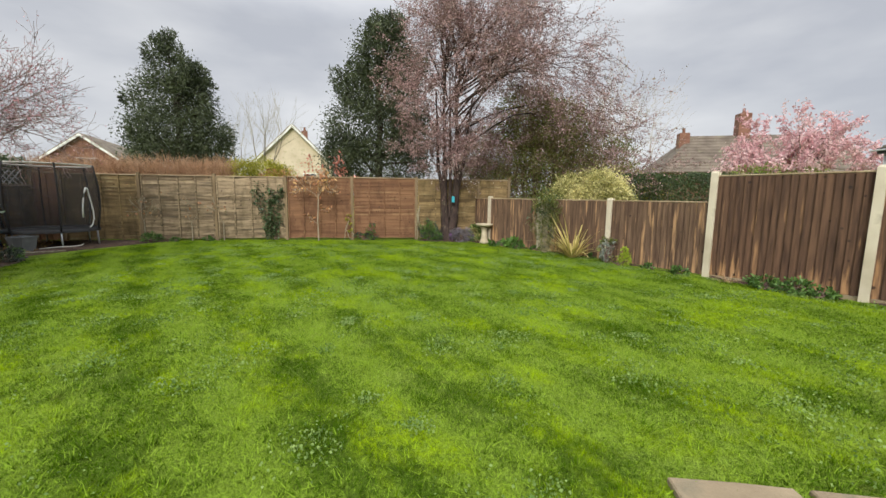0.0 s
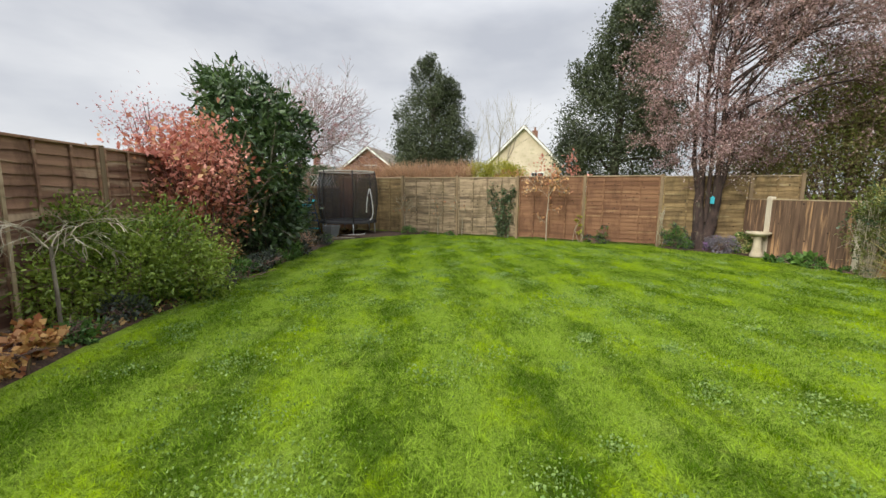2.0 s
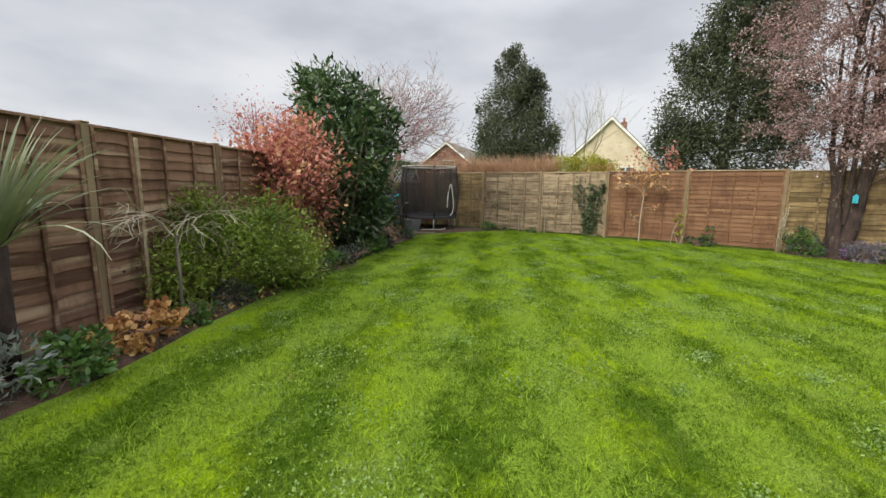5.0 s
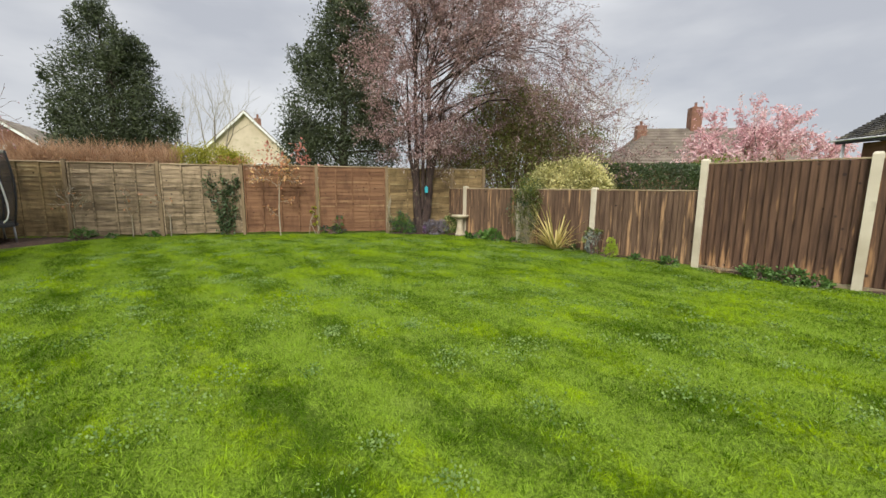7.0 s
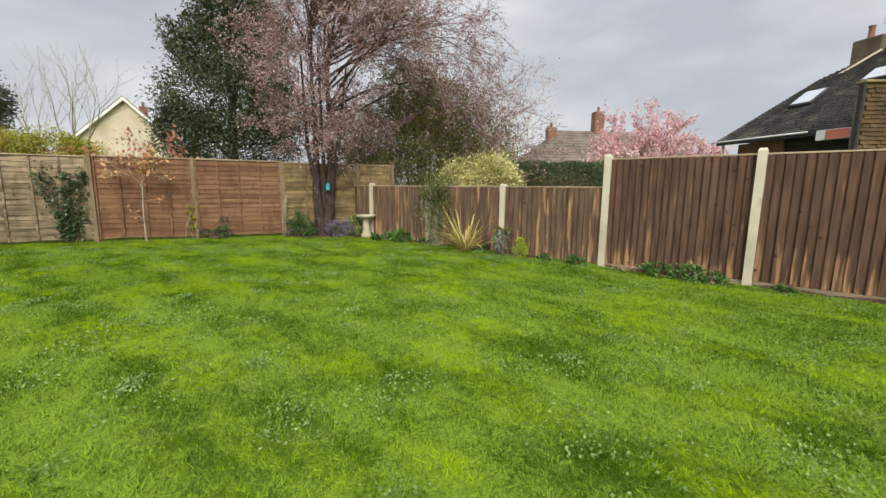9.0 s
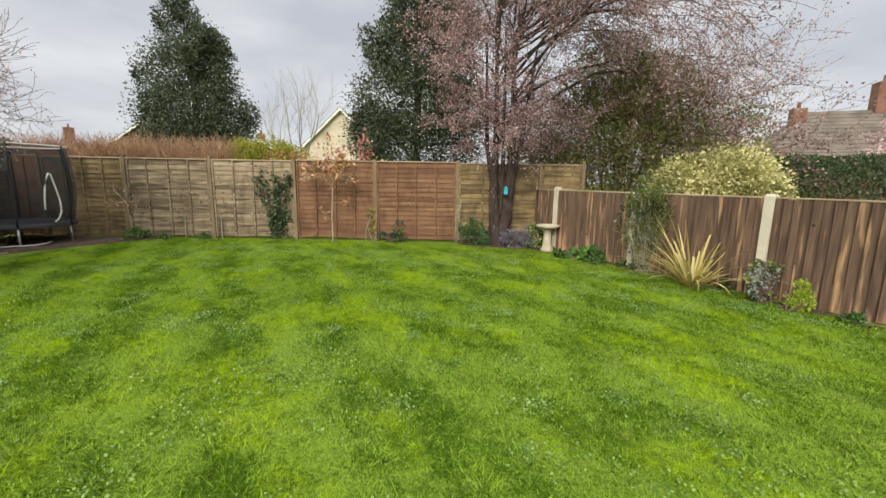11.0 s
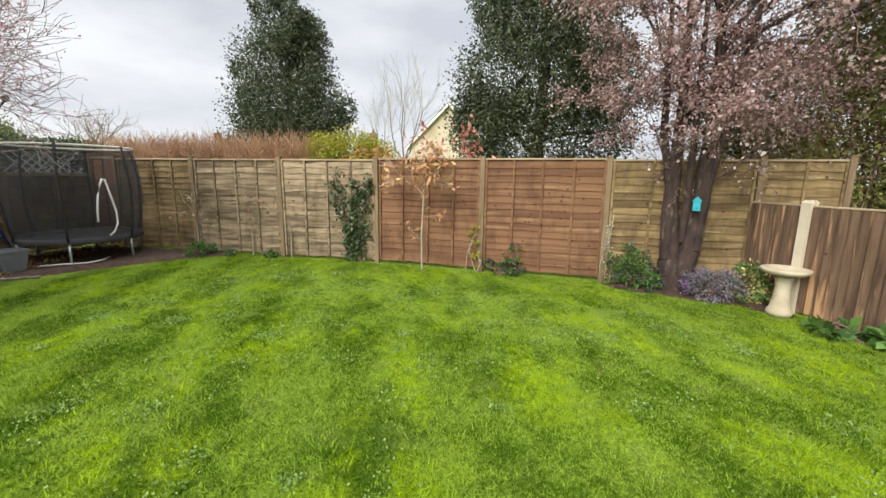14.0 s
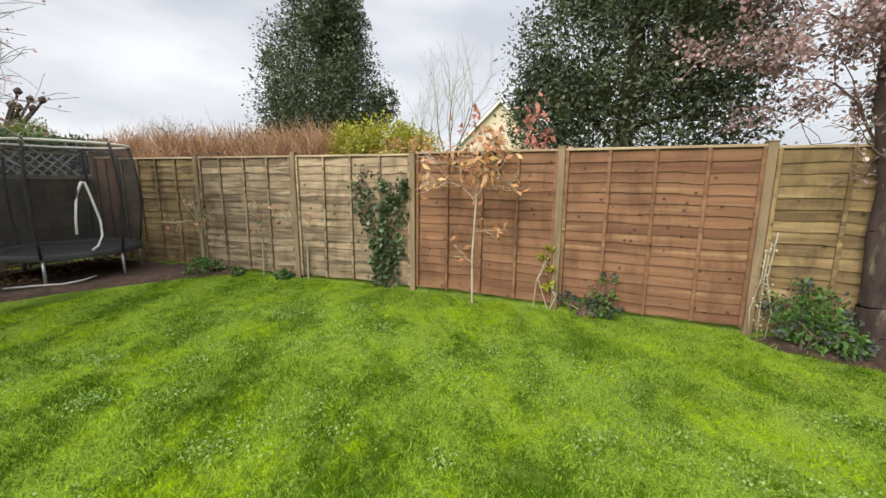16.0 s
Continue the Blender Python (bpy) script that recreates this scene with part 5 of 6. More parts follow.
bush("bronze_heuchera", (-4.42, 1.0, 0.02), "low clump of bronze and orange crinkled leaves", [(0, 0, 0.13, 0.24, 0.24, 0.14), (0.15, -0.2, 0.12, 0.2, 0.2, 0.13), (-0.2, 0.15, 0.14, 0.18, 0.18, 0.13)], 800, 0.065, BRONZE, 49, 8, TWIG, shape=0.85, hollow=0.6)
bush("ground_cover", (-4.02, 0.5, 0.02), "low dark green leafy plant at the bed edge", [(0, 0, 0.1, 0.24, 0.24, 0.12), (-0.2, 0.05, 0.12, 0.24, 0.24, 0.14)], 1400, 0.06, WEED, 50, 6, TWIG, hollow=0.5, category="plant")
for i, (x, y, n, ln) in enumerate(((-5.25, 2.15, 26, 0.3), (-5.5, 2.75, 34, 0.34), (-5.85, 3.2, 40, 0.34), (-6.2, 3.7, 36, 0.3), (-6.5, 4.3, 40, 0.36), (-6.75, 4.85, 36, 0.34), (-7.05, 5.4, 36, 0.34), (-5.65, 3.05, 36, 0.36), (-6.05, 3.45, 36, 0.36), (-4.95, 1.65, 18, 0.26))):
    strap_plant("strappy_clump", (x, y, 0.0), "low clump of dark green strappy leaves at the bed edge", n, ln, 0.014, WEED, 51 + i, 0.7, 1.1, 0.08)
for i, (x, y, r) in enumerate(((-5.15, 1.95, 0.2), (-5.5, 2.9, 0.22), (-5.75, 3.25, 0.24), (-6.1, 3.8, 0.24), (-6.4, 4.3, 0.22), (-4.75, 1.45, 0.14), (-6.75, 4.7, 0.22), (-7.1, 5.4, 0.26), (-7.35, 5.85, 0.2), (-6.9, 4.95, 0.2), (-8.2, 7.2, 0.2), (-8.45, 7.5, 0.16))):
    bush("ground_cover", (x, y, 0.02), "low dark green leafy plant at the bed edge", [(0, 0, r * 0.6, r, r, r * 0.7)], 500, 0.055, WEED if i % 2 else GREYLEAF, 60 + i, 5, TWIG, category="plant")
cord = empty("cordyline", pose(-4.28, 0.22, 0.0), "cordyline with a dark trunk and a fountain of pale-edged leaves", "plant")
part("trunk", tube([(0, 0, -0.03), (0.02, 0.01, 0.5), (0.0, 0.03, 0.98)], [0.075, 0.065, 0.06]), BARK, cord, smooth=True)
for seed, count, lift, bend, mat, ln in ((70, 60, 1.6, 0.5, STRAP_GREEN, 1.0), (170, 30, 0.7, 1.1, STRAP_GREEN, 1.0), (171, 16, 0.5, 1.5, STRAP_PALE, 1.05)):
    rosette = strap_plant("rosette", (0, 0.03, 0.95), "", count, ln, 0.021, mat, seed, lift, bend, 0.05)
    for o in list(rosette.children):
        o.parent = cord
        o.matrix_local = pose(0, 0.03, 0.95)
    bpy.data.objects.remove(rosette)
bush("silver_artemisia", (-3.88, -0.1, 0.02), "silvery grey cut-leaved plant at the bed edge", [(0, 0, 0.16, 0.28, 0.28, 0.17), (-0.15, 0.25, 0.18, 0.22, 0.22, 0.18)], 900, 0.09, SILVER, 172, 8, TWIG, shape=0.3, category="plant")
sap = bare_tree("young_standard", (-4.98, 1.42, 0), "small bare weeping standard with pale twigs", [
    ((0, 0, 0.85), (x, y, 0.5), 0.42, 0.008, 2, 0.5, -0.12, 3) for x, y in ((-0.8, 0.2), (0.3, -0.6), (-0.3, -0.8), (0.5, 0.5), (-0.6, 0.6))], 71, BARK_GREY, TWIG_PALE, None,
    trunk=[((0, 0, -0.04), (0.02, 0.0, 0.45), 0.018, 0.016), ((0.02, 0, 0.45), (0, 0, 0.88), 0.016, 0.014)])
stake = empty("plant_stake", pose(-5.42, 1.24, 0, 0, 1.5, 0), "pale thin timber stake against the side fence", "stake")
part("stake_shaft", box(0.04, 0.03, 1.85, (0, 0, -0.03), 0.004), CAP_WOOD, stake)

# ---- back bed planting ----
sapling = bare_tree("photinia_standard", (-3.9, 11.72, 0), "slender young photinia standard with copper leaves", [
    ((0, 0, 1.25), (x, y, 1), 0.45, 0.007, 2, 0.5, 0.05, 3) for x, y in ((-0.6, 0.1), (0.5, 0.1), (0.1, -0.5), (-0.1, 0.4))] + [((0, 0, 0.5), (-1, 0, 0.25), 0.25, 0.006, 1, 0.4, 0, 3), ((0, 0, 0.9), (0.9, 0.1, 0.2), 0.25, 0.006, 1, 0.4, 0, 3)], 72, TWIG_PALE, TWIG_PALE,
    [(210, 0.115, RUSTLEAF, "foliage", 0.3), (80, 0.115, BRONZE, "young_foliage", 0.3)], trunk=[((0, 0, -0.04), (-0.01, 0, 0.6), 0.016, 0.014), ((-0.01, 0, 0.6), (0.03, 0, 1.35), 0.014, 0.011)])
bush("small_rose", (-3.05, 12.0, 0), "leggy rose stem with yellow-green leaves", [(0, 0, 0.6, 0.08, 0.08, 0.15), (0.02, 0, 0.35, 0.05, 0.05, 0.15)], 90, 0.07, LIME, 73, 3, TWIG_PALE, 0.008)
bush("dwarf_shrub", (-2.62, 12.02, 0), "small grey-green shrub at the fence foot", [(0, 0, 0.12, 0.3, 0.12, 0.14), (0.25, 0, 0.24, 0.2, 0.1, 0.25)], 380, 0.05, WEED, 74, 10, TWIG, hollow=0.2, extra=(300, 0.05, GREYLEAF, "grey_growth"))
bush("grey_shrub", (-0.68, 12.14, 0), "soft grey-green shrub beside the old fence", [(0, 0, 0.3, 0.28, 0.2, 0.3), (0.15, 0, 0.15, 0.3, 0.2, 0.16)], 2200, 0.05, WEED, 75, 9, TWIG, hollow=0.3, extra=(500, 0.05, GREYLEAF, "grey_growth"))
bush("lavender", (0.32, 11.98, 0), "mauve-grey lavender mound under the plum tree", [(0, 0, 0.18, 0.34, 0.25, 0.2)], 2400, 0.055, LAVENDER, 76, 10, TWIG, shape=0.3, extra=(160, 0.05, VIOLET, "flowers"))
bush("yellow_euonymus", (0.7, 11.98, 0), "small yellow-green shrub behind the bird bath", [(0, 0, 0.26, 0.2, 0.18, 0.22)], 900, 0.05, VARIEGATED, 77, 7, TWIG, extra=(500, 0.05, WEED, "inner_leaves"))
bush("primrose_clump", (1.52, 10.95, 0), "low rosette of fresh green leaves under the fence", [(-0.25, 0.1, 0.09, 0.24, 0.16, 0.09), (0.2, -0.2, 0.09, 0.24, 0.2, 0.1)], 420, 0.13, WEED, 78, 5, TWIG, shape=0.6, category="plant")
bush("fence_climber", (2.33, 9.88, 0), "upright olive-green climber growing against the fence", [(-0.1, 0.12, 0.8, 0.24, 0.2, 0.45), (0.1, -0.1, 0.95, 0.26, 0.2, 0.45), (0.0, 0.0, 1.2, 0.34, 0.22, 0.32), (0, 0, 0.4, 0.2, 0.16, 0.35)], 2900, 0.06, OLIVE, 79, 46, TWIG_PALE, 0.006, shape=0.34, droop=-0.7, hollow=0.1, lump=0.55, extra=(600, 0.05, IVY, "dark_foliage"))
strap_plant("phormium", (2.74, 9.04, 0.0), "golden striped phormium with arching sword leaves", 60, 1.12, 0.019, STRAP, 80, 0.55, 0.72, 0.09)
bush("hebe", (3.27, 8.40, 0), "small grey-green upright shrub by the fence", [(0, 0, 0.3, 0.15, 0.13, 0.27), (0.03, 0, 0.45, 0.12, 0.1, 0.12)], 420, 0.05, SILVER, 81, 10, TWIG, hollow=0.2, extra=(220, 0.05, OLIVE, "green_growth"))
bush("lime_conifer", (3.49, 8.08, 0), "tiny flame-shaped lime-yellow conifer", [(0, 0, 0.12, 0.10, 0.10, 0.13), (0, 0, 0.26, 0.06, 0.06, 0.14)], 1400, 0.035, CONIFER_LIME, 82, 5, TWIG, shape=0.3, droop=-0.8)
strap_plant("dry_grass_tuft", (4.56, 6.62, 0), "tuft of dry straw-brown grass by the fence post", 30, 0.24, 0.004, STRAW, 83, 0.5, 0.9, 0.08)
for i, (x, y, r) in enumerate(((4.83, 6.26, 0.2), (5.03, 5.96, 0.22), (5.23, 5.71, 0.14), (4.13, 7.27, 0.14), (3.8, 7.75, 0.1), (5.73, 5.1, 0.1), (1.75, 10.5, 0.14), (2.15, 10.2, 0.12), (-8.2, 10.72, 0.26), (-7.7, 10.95, 0.12), (-6.9, 11.2, 0.12), (3.2, 9.0, 0.12))):
    bush("weed_clump", (x, y, 0), "low clump of fresh green weeds at the fence foot", [(0, 0, r * 0.4, r, r, r * 0.5)], int(2500 * r), 0.055, WEED, 90 + i, 4, TWIG, category="plant", group="weed clumps")


def ivy(at0, at1, seed):
    """Ivy stems and leaves that lie on the face of a fence panel."""
    rng = np.random.default_rng(seed)
    m, ln = run(at0, at1)
    thing = empty("ivy", m, "dark green ivy climbing the grey fence panel", "ivy")
    segs, pts = [], []
    for s in range(9):
        p = Vector((ln * rng.uniform(0.35, 0.75), -0.06, 0.0))
        for i in range(16):
            q = p + Vector((rng.normal() * 0.05 + (-0.02 if s % 2 else 0.018) * (1 if i > 6 else 0.2), 0, 0.105 * rng.uniform(0.6, 1.2)))
            q.x = min(max(q.x, 0.02), ln - 0.02)
            segs.append((p, q, 0.006, 0.005))
            c = 9 if (0.25 < q.z < 1.45) else 5
            for _ in range(c):
                pts.append((q.x + rng.normal() * 0.045, -0.07 + rng.normal() * 0.018, q.z + rng.normal() * 0.05))
            p = q
            if p.z > 1.75:
                break
    v, f = prisms(segs, 5)
    tagged(mesh_object("stem_cluster", v, f, TWIG), kind="stuff").parent = thing
    out = np.tile(np.array([0, -0.9, -0.5]), (len(pts), 1))
    leaf_mesh("foliage", *leaves(np.array(pts), 0.062, rng, 0.85, 0.2, out), IVY, thing)


ivy((-5.72, 11.64), (-4.95, 11.815), 101)
for i, (x, y) in enumerate(((-8.45, 10.85), (-7.35, 11.2), (-6.55, 11.4))):
    bare_tree("climber_twigs", (x, y, 0), "thin bare climber stem against the fence", [((0, 0, 0.5), (dx, 0, 1), 0.4, 0.006, 2, 0.5, 0.03, 3) for dx in (-0.3, 0.3)], 110 + i, TWIG_PALE, TWIG_PALE,
              [(24, 0.06, RUSTLEAF, "leaves", 0.3)], trunk=[((0, 0, -0.03), (0.01, 0, 0.55), 0.012, 0.009)])
bundle = empty("dry_climber", pose(-1.02, 12.19, 0), "thin pale climber stems with curled leaves by the fence post", "climber")
for i, dx in enumerate((-0.05, 0.0, 0.06)):
    part("stem", tube([(dx, -0.02, -0.02), (dx + 0.03 * (i - 1), 0.0, 0.28), (dx * 0.4, 0.02, 0.6), (dx * 0.6 + 0.02, 0.03, 0.85 + 0.1 * i)], 0.007, 6), TWIG_PALE, bundle, smooth=True)
srng = np.random.default_rng(131)
stem_pts = np.c_[srng.normal(size=70) * 0.035, srng.normal(size=70) * 0.02, srng.uniform(0.05, 0.98, 70)]
leaf_mesh("curled_leaves", *leaves(stem_pts, 0.035, srng, 0.8), STRAP_PALE, bundle)

# ---- houses beyond the fences ----
def gable_house(name, at, turn, w, d, eave, ridge, wall_mat, roof_mat, label, chimneys=(), windows=(), hip=0.0):
    """A house with gable walls at both ends of its ridge; the local -y end faces the garden."""
    thing = empty(name, pose(*at, 0, 0, turn), label, "house")
    bm = bmesh.new()
    prof = [(-w / 2, -0.1), (w / 2, -0.1), (w / 2, eave), (0, ridge), (-w / 2, eave)]
    a = [bm.verts.new((x, hip if z == ridge else 0, z)) for x, z in prof]
    c = [bm.verts.new((x, d, z)) for x, z in prof]
    bm.faces.new(a)
    bm.faces.new(c[::-1])
    for k in range(5):
        bm.faces.new((a[k], c[k], c[(k + 1) % 5], a[(k + 1) % 5]))
    part("wall", bm, wall_mat, thing)
    sl = (ridge - eave) / (w / 2)
    for s in (-1, 1):
        bm = bmesh.new()
        e = w / 2 + 0.35
        v = []
        n = 12
        for i in range(n):
            t0, t1 = i / n, (i + 1) / n
            for t, lift in ((t0, 0.06), (t1, 0.10)):
                x = s * e * t
                z = ridge - sl * e * t + lift
                v.append((bm.verts.new((x, -0.3 + hip * (1 - t), z)), bm.verts.new((x, d + 0.3, z))))
        for q, r in zip(v, v[1:]):
            bm.faces.new((q[0], q[1], r[1], r[0]) if s < 0 else (q[0], r[0], r[1], q[1]))
        bmesh.ops.recalc_face_normals(bm, faces=bm.faces[:])
        ob = part("roof", bm, roof_mat, thing)
        q = ob.modifiers.new("depth", "SOLIDIFY")
        q.thickness, q.offset = 0.12, 0
        if hip:
            if s > 0:
                bm = bmesh.new()
                bm.faces.new([bm.verts.new(u) for u in ((-e, -0.3, ridge - sl * e + 0.1), (e, -0.3, ridge - sl * e + 0.1), (0, hip - 0.3, ridge + 0.1))])
                part("hip_roof", bm, roof_mat, thing)
            continue
        bm = bmesh.new()
        v = [bm.verts.new((s * x, y, z)) for x, y, z in ((0, -0.34, ridge + 0.06), (e, -0.34, ridge - sl * e + 0.06), (e, -0.34, ridge - sl * e - 0.16), (0, -0.34, ridge - 0.20))]
        k = [bm.verts.new(u.co + Vector((0, 0.04, 0))) for u in v]
        bm.faces.new(v)
        bm.faces.new(k[::-1])
        for i in range(4):
            bm.faces.new((v[i], k[i], k[(i + 1) % 4], v[(i + 1) % 4]))
        part("bargeboard", bm, WHITE_PAINT, thing)
    for x, y, sx, z0, z1 in chimneys:
        ch = part("chimney", box(sx, sx, z1 - z0, (x, y, z0), 0.02), BRICK, thing)
        part("pot", lathe([(0.12, z1), (0.10, z1 + 0.35), (0.12, z1 + 0.4)], 10), BRICK, ch, m=pose(x, y, 0))
    for x, z, ww, hh in windows:
        win = part("window", box(ww, 0.06, hh, (x, -0.02, z), 0.01), WHITE_PAINT, thing)
        for t in (-0.25, 0.25):
            part("pane", box(ww * 0.42, 0.02, hh - 0.14, (x + t * ww, -0.055, z + 0.07)), GLASS, win)
    return thing


def polar(ox, oy, bearing, dist):
    a = radians(bearing)
    return (ox + dist * math.sin(a), oy + dist * math.cos(a), 0)


gable_house("cream_house", polar(-0.14, 0.36, -21.9, 40), 16, 6.8, 9, 4.2, 7.6, RENDER, ROOF_FAR, "cream rendered gabled house beyond the back fence",
            [(0.4, 8.0, 0.6, 6.6, 8.3)], [(-1.0, 2.2, 1.2, 1.1), (1.4, 2.2, 1.2, 1.1)])
gable_house("brick_bungalow", polar(-0.14, 0.36, -43.4, 50), 25, 7.0, 14, 3.9, 6.6, BRICK, ROOF_FAR, "red brick gabled house with white bargeboards", [], [(0.3, 3.6, 1.5, 0.9)])
gable_house("brick_house", polar(-0.14, 0.36, -49.5, 62), 60, 6.0, 8, 3.5, 5.2, BRICK, ROOF_FAR, "distant low brick house with a chimney", [(0, 4, 0.9, 4.6, 6.9)])
gable_house("distant_house", polar(-1.0, 6.1, -34.8, 46), 30, 5.5, 9, 3.6, 5.6, BRICK, ROOF_FAR, "distant brick house with a tall chimney", [(0, 1.5, 0.8, 5.2, 6.4)])
gable_house("grey_roofed_house", polar(0.32, 1.44, 25.4, 37), -100, 7.5, 13, 3.4, 6.25, BRICK, ROOF_BROWN, "house with a lichened hipped roof and two brick chimneys",
            [(0.6, 2.2, 0.75, 5.0, 6.5), (0, 6.6, 0.85, 5.8, 8.0)], hip=3.2)


def slate_house():
    """The near neighbour: a dark slate roof above a low eave, with a tile-hung wing and a squat chimney."""
    thing = empty("slate_roofed_house", pose(10.75, 10.85, 0, 0, 0, -90), "neighbouring house with a steep dark slate roof", "house")
    # local x runs towards the camera side along the eave, local y goes up the slope away from the garden
    ln, ev, rg, dp = 3.55, 2.62, 4.87, 3.25
    top0, top1 = 1.62, 2.85
    part("wall", box(1.2, 0.25, ev, (0.95, 0.5, -0.1)), BRICK, thing)
    part("end_wall", box(0.25, dp, ev, (0.45, dp / 2 + 0.5, -0.1)), BRICK, thing)
    for i in range(16):
        part("weatherboard", box(ln - 1.56, 0.03, 0.19, (0, 0, 0), 0.004), BLACK_BOARD, thing, m=pose((ln + 1.56) / 2, 0.42, i * 0.162, -6, 0, 0))
    part("rear_wall", box(ln - 1.6, 0.2, ev, ((ln + 1.6) / 2, 0.6, -0.1)), BRICK, thing)
    n = 40
    bm = bmesh.new()
    for i in range(n):
        t0, t1 = i / n, (i + 1) / n
        y0, z0, y1, z1 = dp * t0, ev + (rg - ev) * t0 + 0.035, dp * t1 + 0.04, ev + (rg - ev) * t1 + 0.012
        xa = [1.05 * t if t < 0.73 else 0.77 + (t - 0.73) / 0.27 * (top0 - 0.77) for t in (t0, t1)]
        xb = [ln + (top1 - ln) * t for t in (t0, t1)]
        k = max(1, int((xb[0] - xa[0]) / 0.24))
        for j in range(k):
            f0, f1 = (j + (0.25 if i % 2 and j else 0)) / k, min(1.0, (j + 1 + (0.25 if i % 2 else 0)) / k) - 0.006
            p = [(xa[0] + (xb[0] - xa[0]) * f0, y0, z0), (xa[0] + (xb[0] - xa[0]) * f1, y0, z0), (xa[1] + (xb[1] - xa[1]) * f1, y1, z1), (xa[1] + (xb[1] - xa[1]) * f0, y1, z1)]
            lo = [bm.verts.new(u) for u in p]
            bm.faces.new(lo)
            bm.faces.new((bm.verts.new((p[0][0], p[0][1], p[0][2] - 0.03)), bm.verts.new((p[1][0], p[1][1], p[1][2] - 0.03)), lo[1], lo[0]))
    tagged(part("roof", bm, ROOF, thing), kind="stuff")
    zk = ev + (rg - ev) * 0.73
    bm = bmesh.new()
    v = [bm.verts.new(u) for u in ((0, 0, ev), (0.77, dp * 0.73, zk), (0.0, dp + 3, ev), (top0, dp, rg), (top1, dp, rg), (ln, dp + 3.2, ev), (ln, 0, ev))]
    for q in ((0, 1, 2), (1, 3, 2), (3, 4, 5, 2), (4, 6, 5)):
        bm.faces.new([v[k] for k in q])
    part("roof_back", bm, ROOF_TILE, thing)
    part("hip_tiles", tube([(ln, 0.0, ev + 0.05), (top1, dp, rg + 0.05)], 0.07), LICHEN, thing, "yellow lichened hip tiles", smooth=True)
    part("ridge_tiles", tube([(top0, dp, rg + 0.03), (top1, dp, rg + 0.05)], 0.06), LICHEN, thing, smooth=True)
    part("flashing", box(0.09, 0.95, 0.05, (0, 0.0, 0.02), 0.006), CONCRETE, thing, m=pose(1.42, dp * 0.855, ev + (rg - ev) * 0.855, math.degrees(math.atan2(rg - ev, dp)), 0, -42))
    part("gutter", tube([(-0.1, -0.08, ev - 0.03), (2.35, -0.08, ev - 0.03)], 0.022), WHITE_PAINT, thing, smooth=True)
    part("fascia", box(ln, 0.03, 0.13, (ln / 2, 0.0, ev - 0.12), 0.004), BLACK, thing)
    part("downpipe", tube([(0.12, 0.1, 0.0), (0.12, 0.1, ev - 0.1)], 0.035), WHITE_PAINT, thing, smooth=True)
    slope = math.degrees(math.atan2(rg - ev, dp))
    for x, t, lng in ((1.26, 0.44, 0.75), (2.38, 0.60, 0.62)):
        sky = part("skylight", box(0.55, lng, 0.08, (0, 0, 0), 0.015), BLACK, thing, m=pose(x, dp * t, ev + (rg - ev) * t, slope, 0, 0))
        part("pane", box(0.45, lng - 0.11, 0.012, (0, 0, 0.082)), SKYLIGHT, sky)
    ch = part("chimney", box(0.66, 0.6, 1.5, (1.32, dp + 0.12, rg - 1.12), 0.03), ROOF_TILE, thing, "squat lichened brick chimney")
    part("pot", lathe([(0.085, 0), (0.07, 0.12), (0.065, 0.3), (0.085, 0.36)], 10), BRICK, ch, m=pose(1.22, dp + 0.1, rg + 0.37))
    part("aerial", tube([(1.52, dp + 0.15, rg + 0.36), (1.52, dp + 0.15, rg + 0.95)], 0.010, 5), STEEL, thing)
    for k in range(4):
        part("aerial_rod", tube([(1.40, dp + 0.15, rg + 0.72 + 0.06 * k), (1.64, dp + 0.15, rg + 0.72 + 0.06 * k)], 0.006, 4), STEEL, thing)
    part("sign", box(0.62, 0.03, 0.22, (2.92, -0.18, ev - 0.26), 0.004), WHITE_PAINT, thing)
    part("sign_panel", box(0.42, 0.012, 0.20, (3.01, -0.205, ev - 0.25)), RED_PAINT, thing)
    # tile-hung wing, square to the eave line
    wm = pose(3.58, -0.45, 0, 0, 0, 72)
    wl_, wz = 5.2, 3.46
    wing = part("wing_wall", box(wl_, 0.14, wz, (wl_ / 2, 0.17, -0.1)), ROOF_TILE, thing, m=wm)
    rng = np.random.default_rng(5)
    bm = bmesh.new()
    for i in range(23):
        z = 1.44 + i * 0.082
        k = 40
        for j in range(k):
            w = wl_ / k * 0.97
            x = wl_ * j / k + (w * 0.5 if i % 2 else 0)
            if x + w > wl_ + 0.01:
                continue
            bmesh.ops.create_cube(bm, size=1.0, matrix=Matrix.Translation((x + w / 2, 0.085 + rng.normal() * 0.005, z + 0.06 + rng.normal() * 0.004)) @ Matrix.Rotation(radians(-15), 4, "X") @ Matrix.Diagonal((w * 1.02, 0.024, 0.10, 1)))
    tagged(part("hung_tiles", bm, HUNG_TILE, wing), kind="stuff")
    part("corner_board", box(0.07, 0.10, wz, (-0.02, 0.10, -0.1), 0.01), BLACK_BOARD, thing, m=wm)
    part("wing_capping", box(wl_ + 0.1, 0.22, 0.05, (wl_ / 2, 0.13, wz - 0.1), 0.01), LICHEN, thing, m=wm)


slate_house()

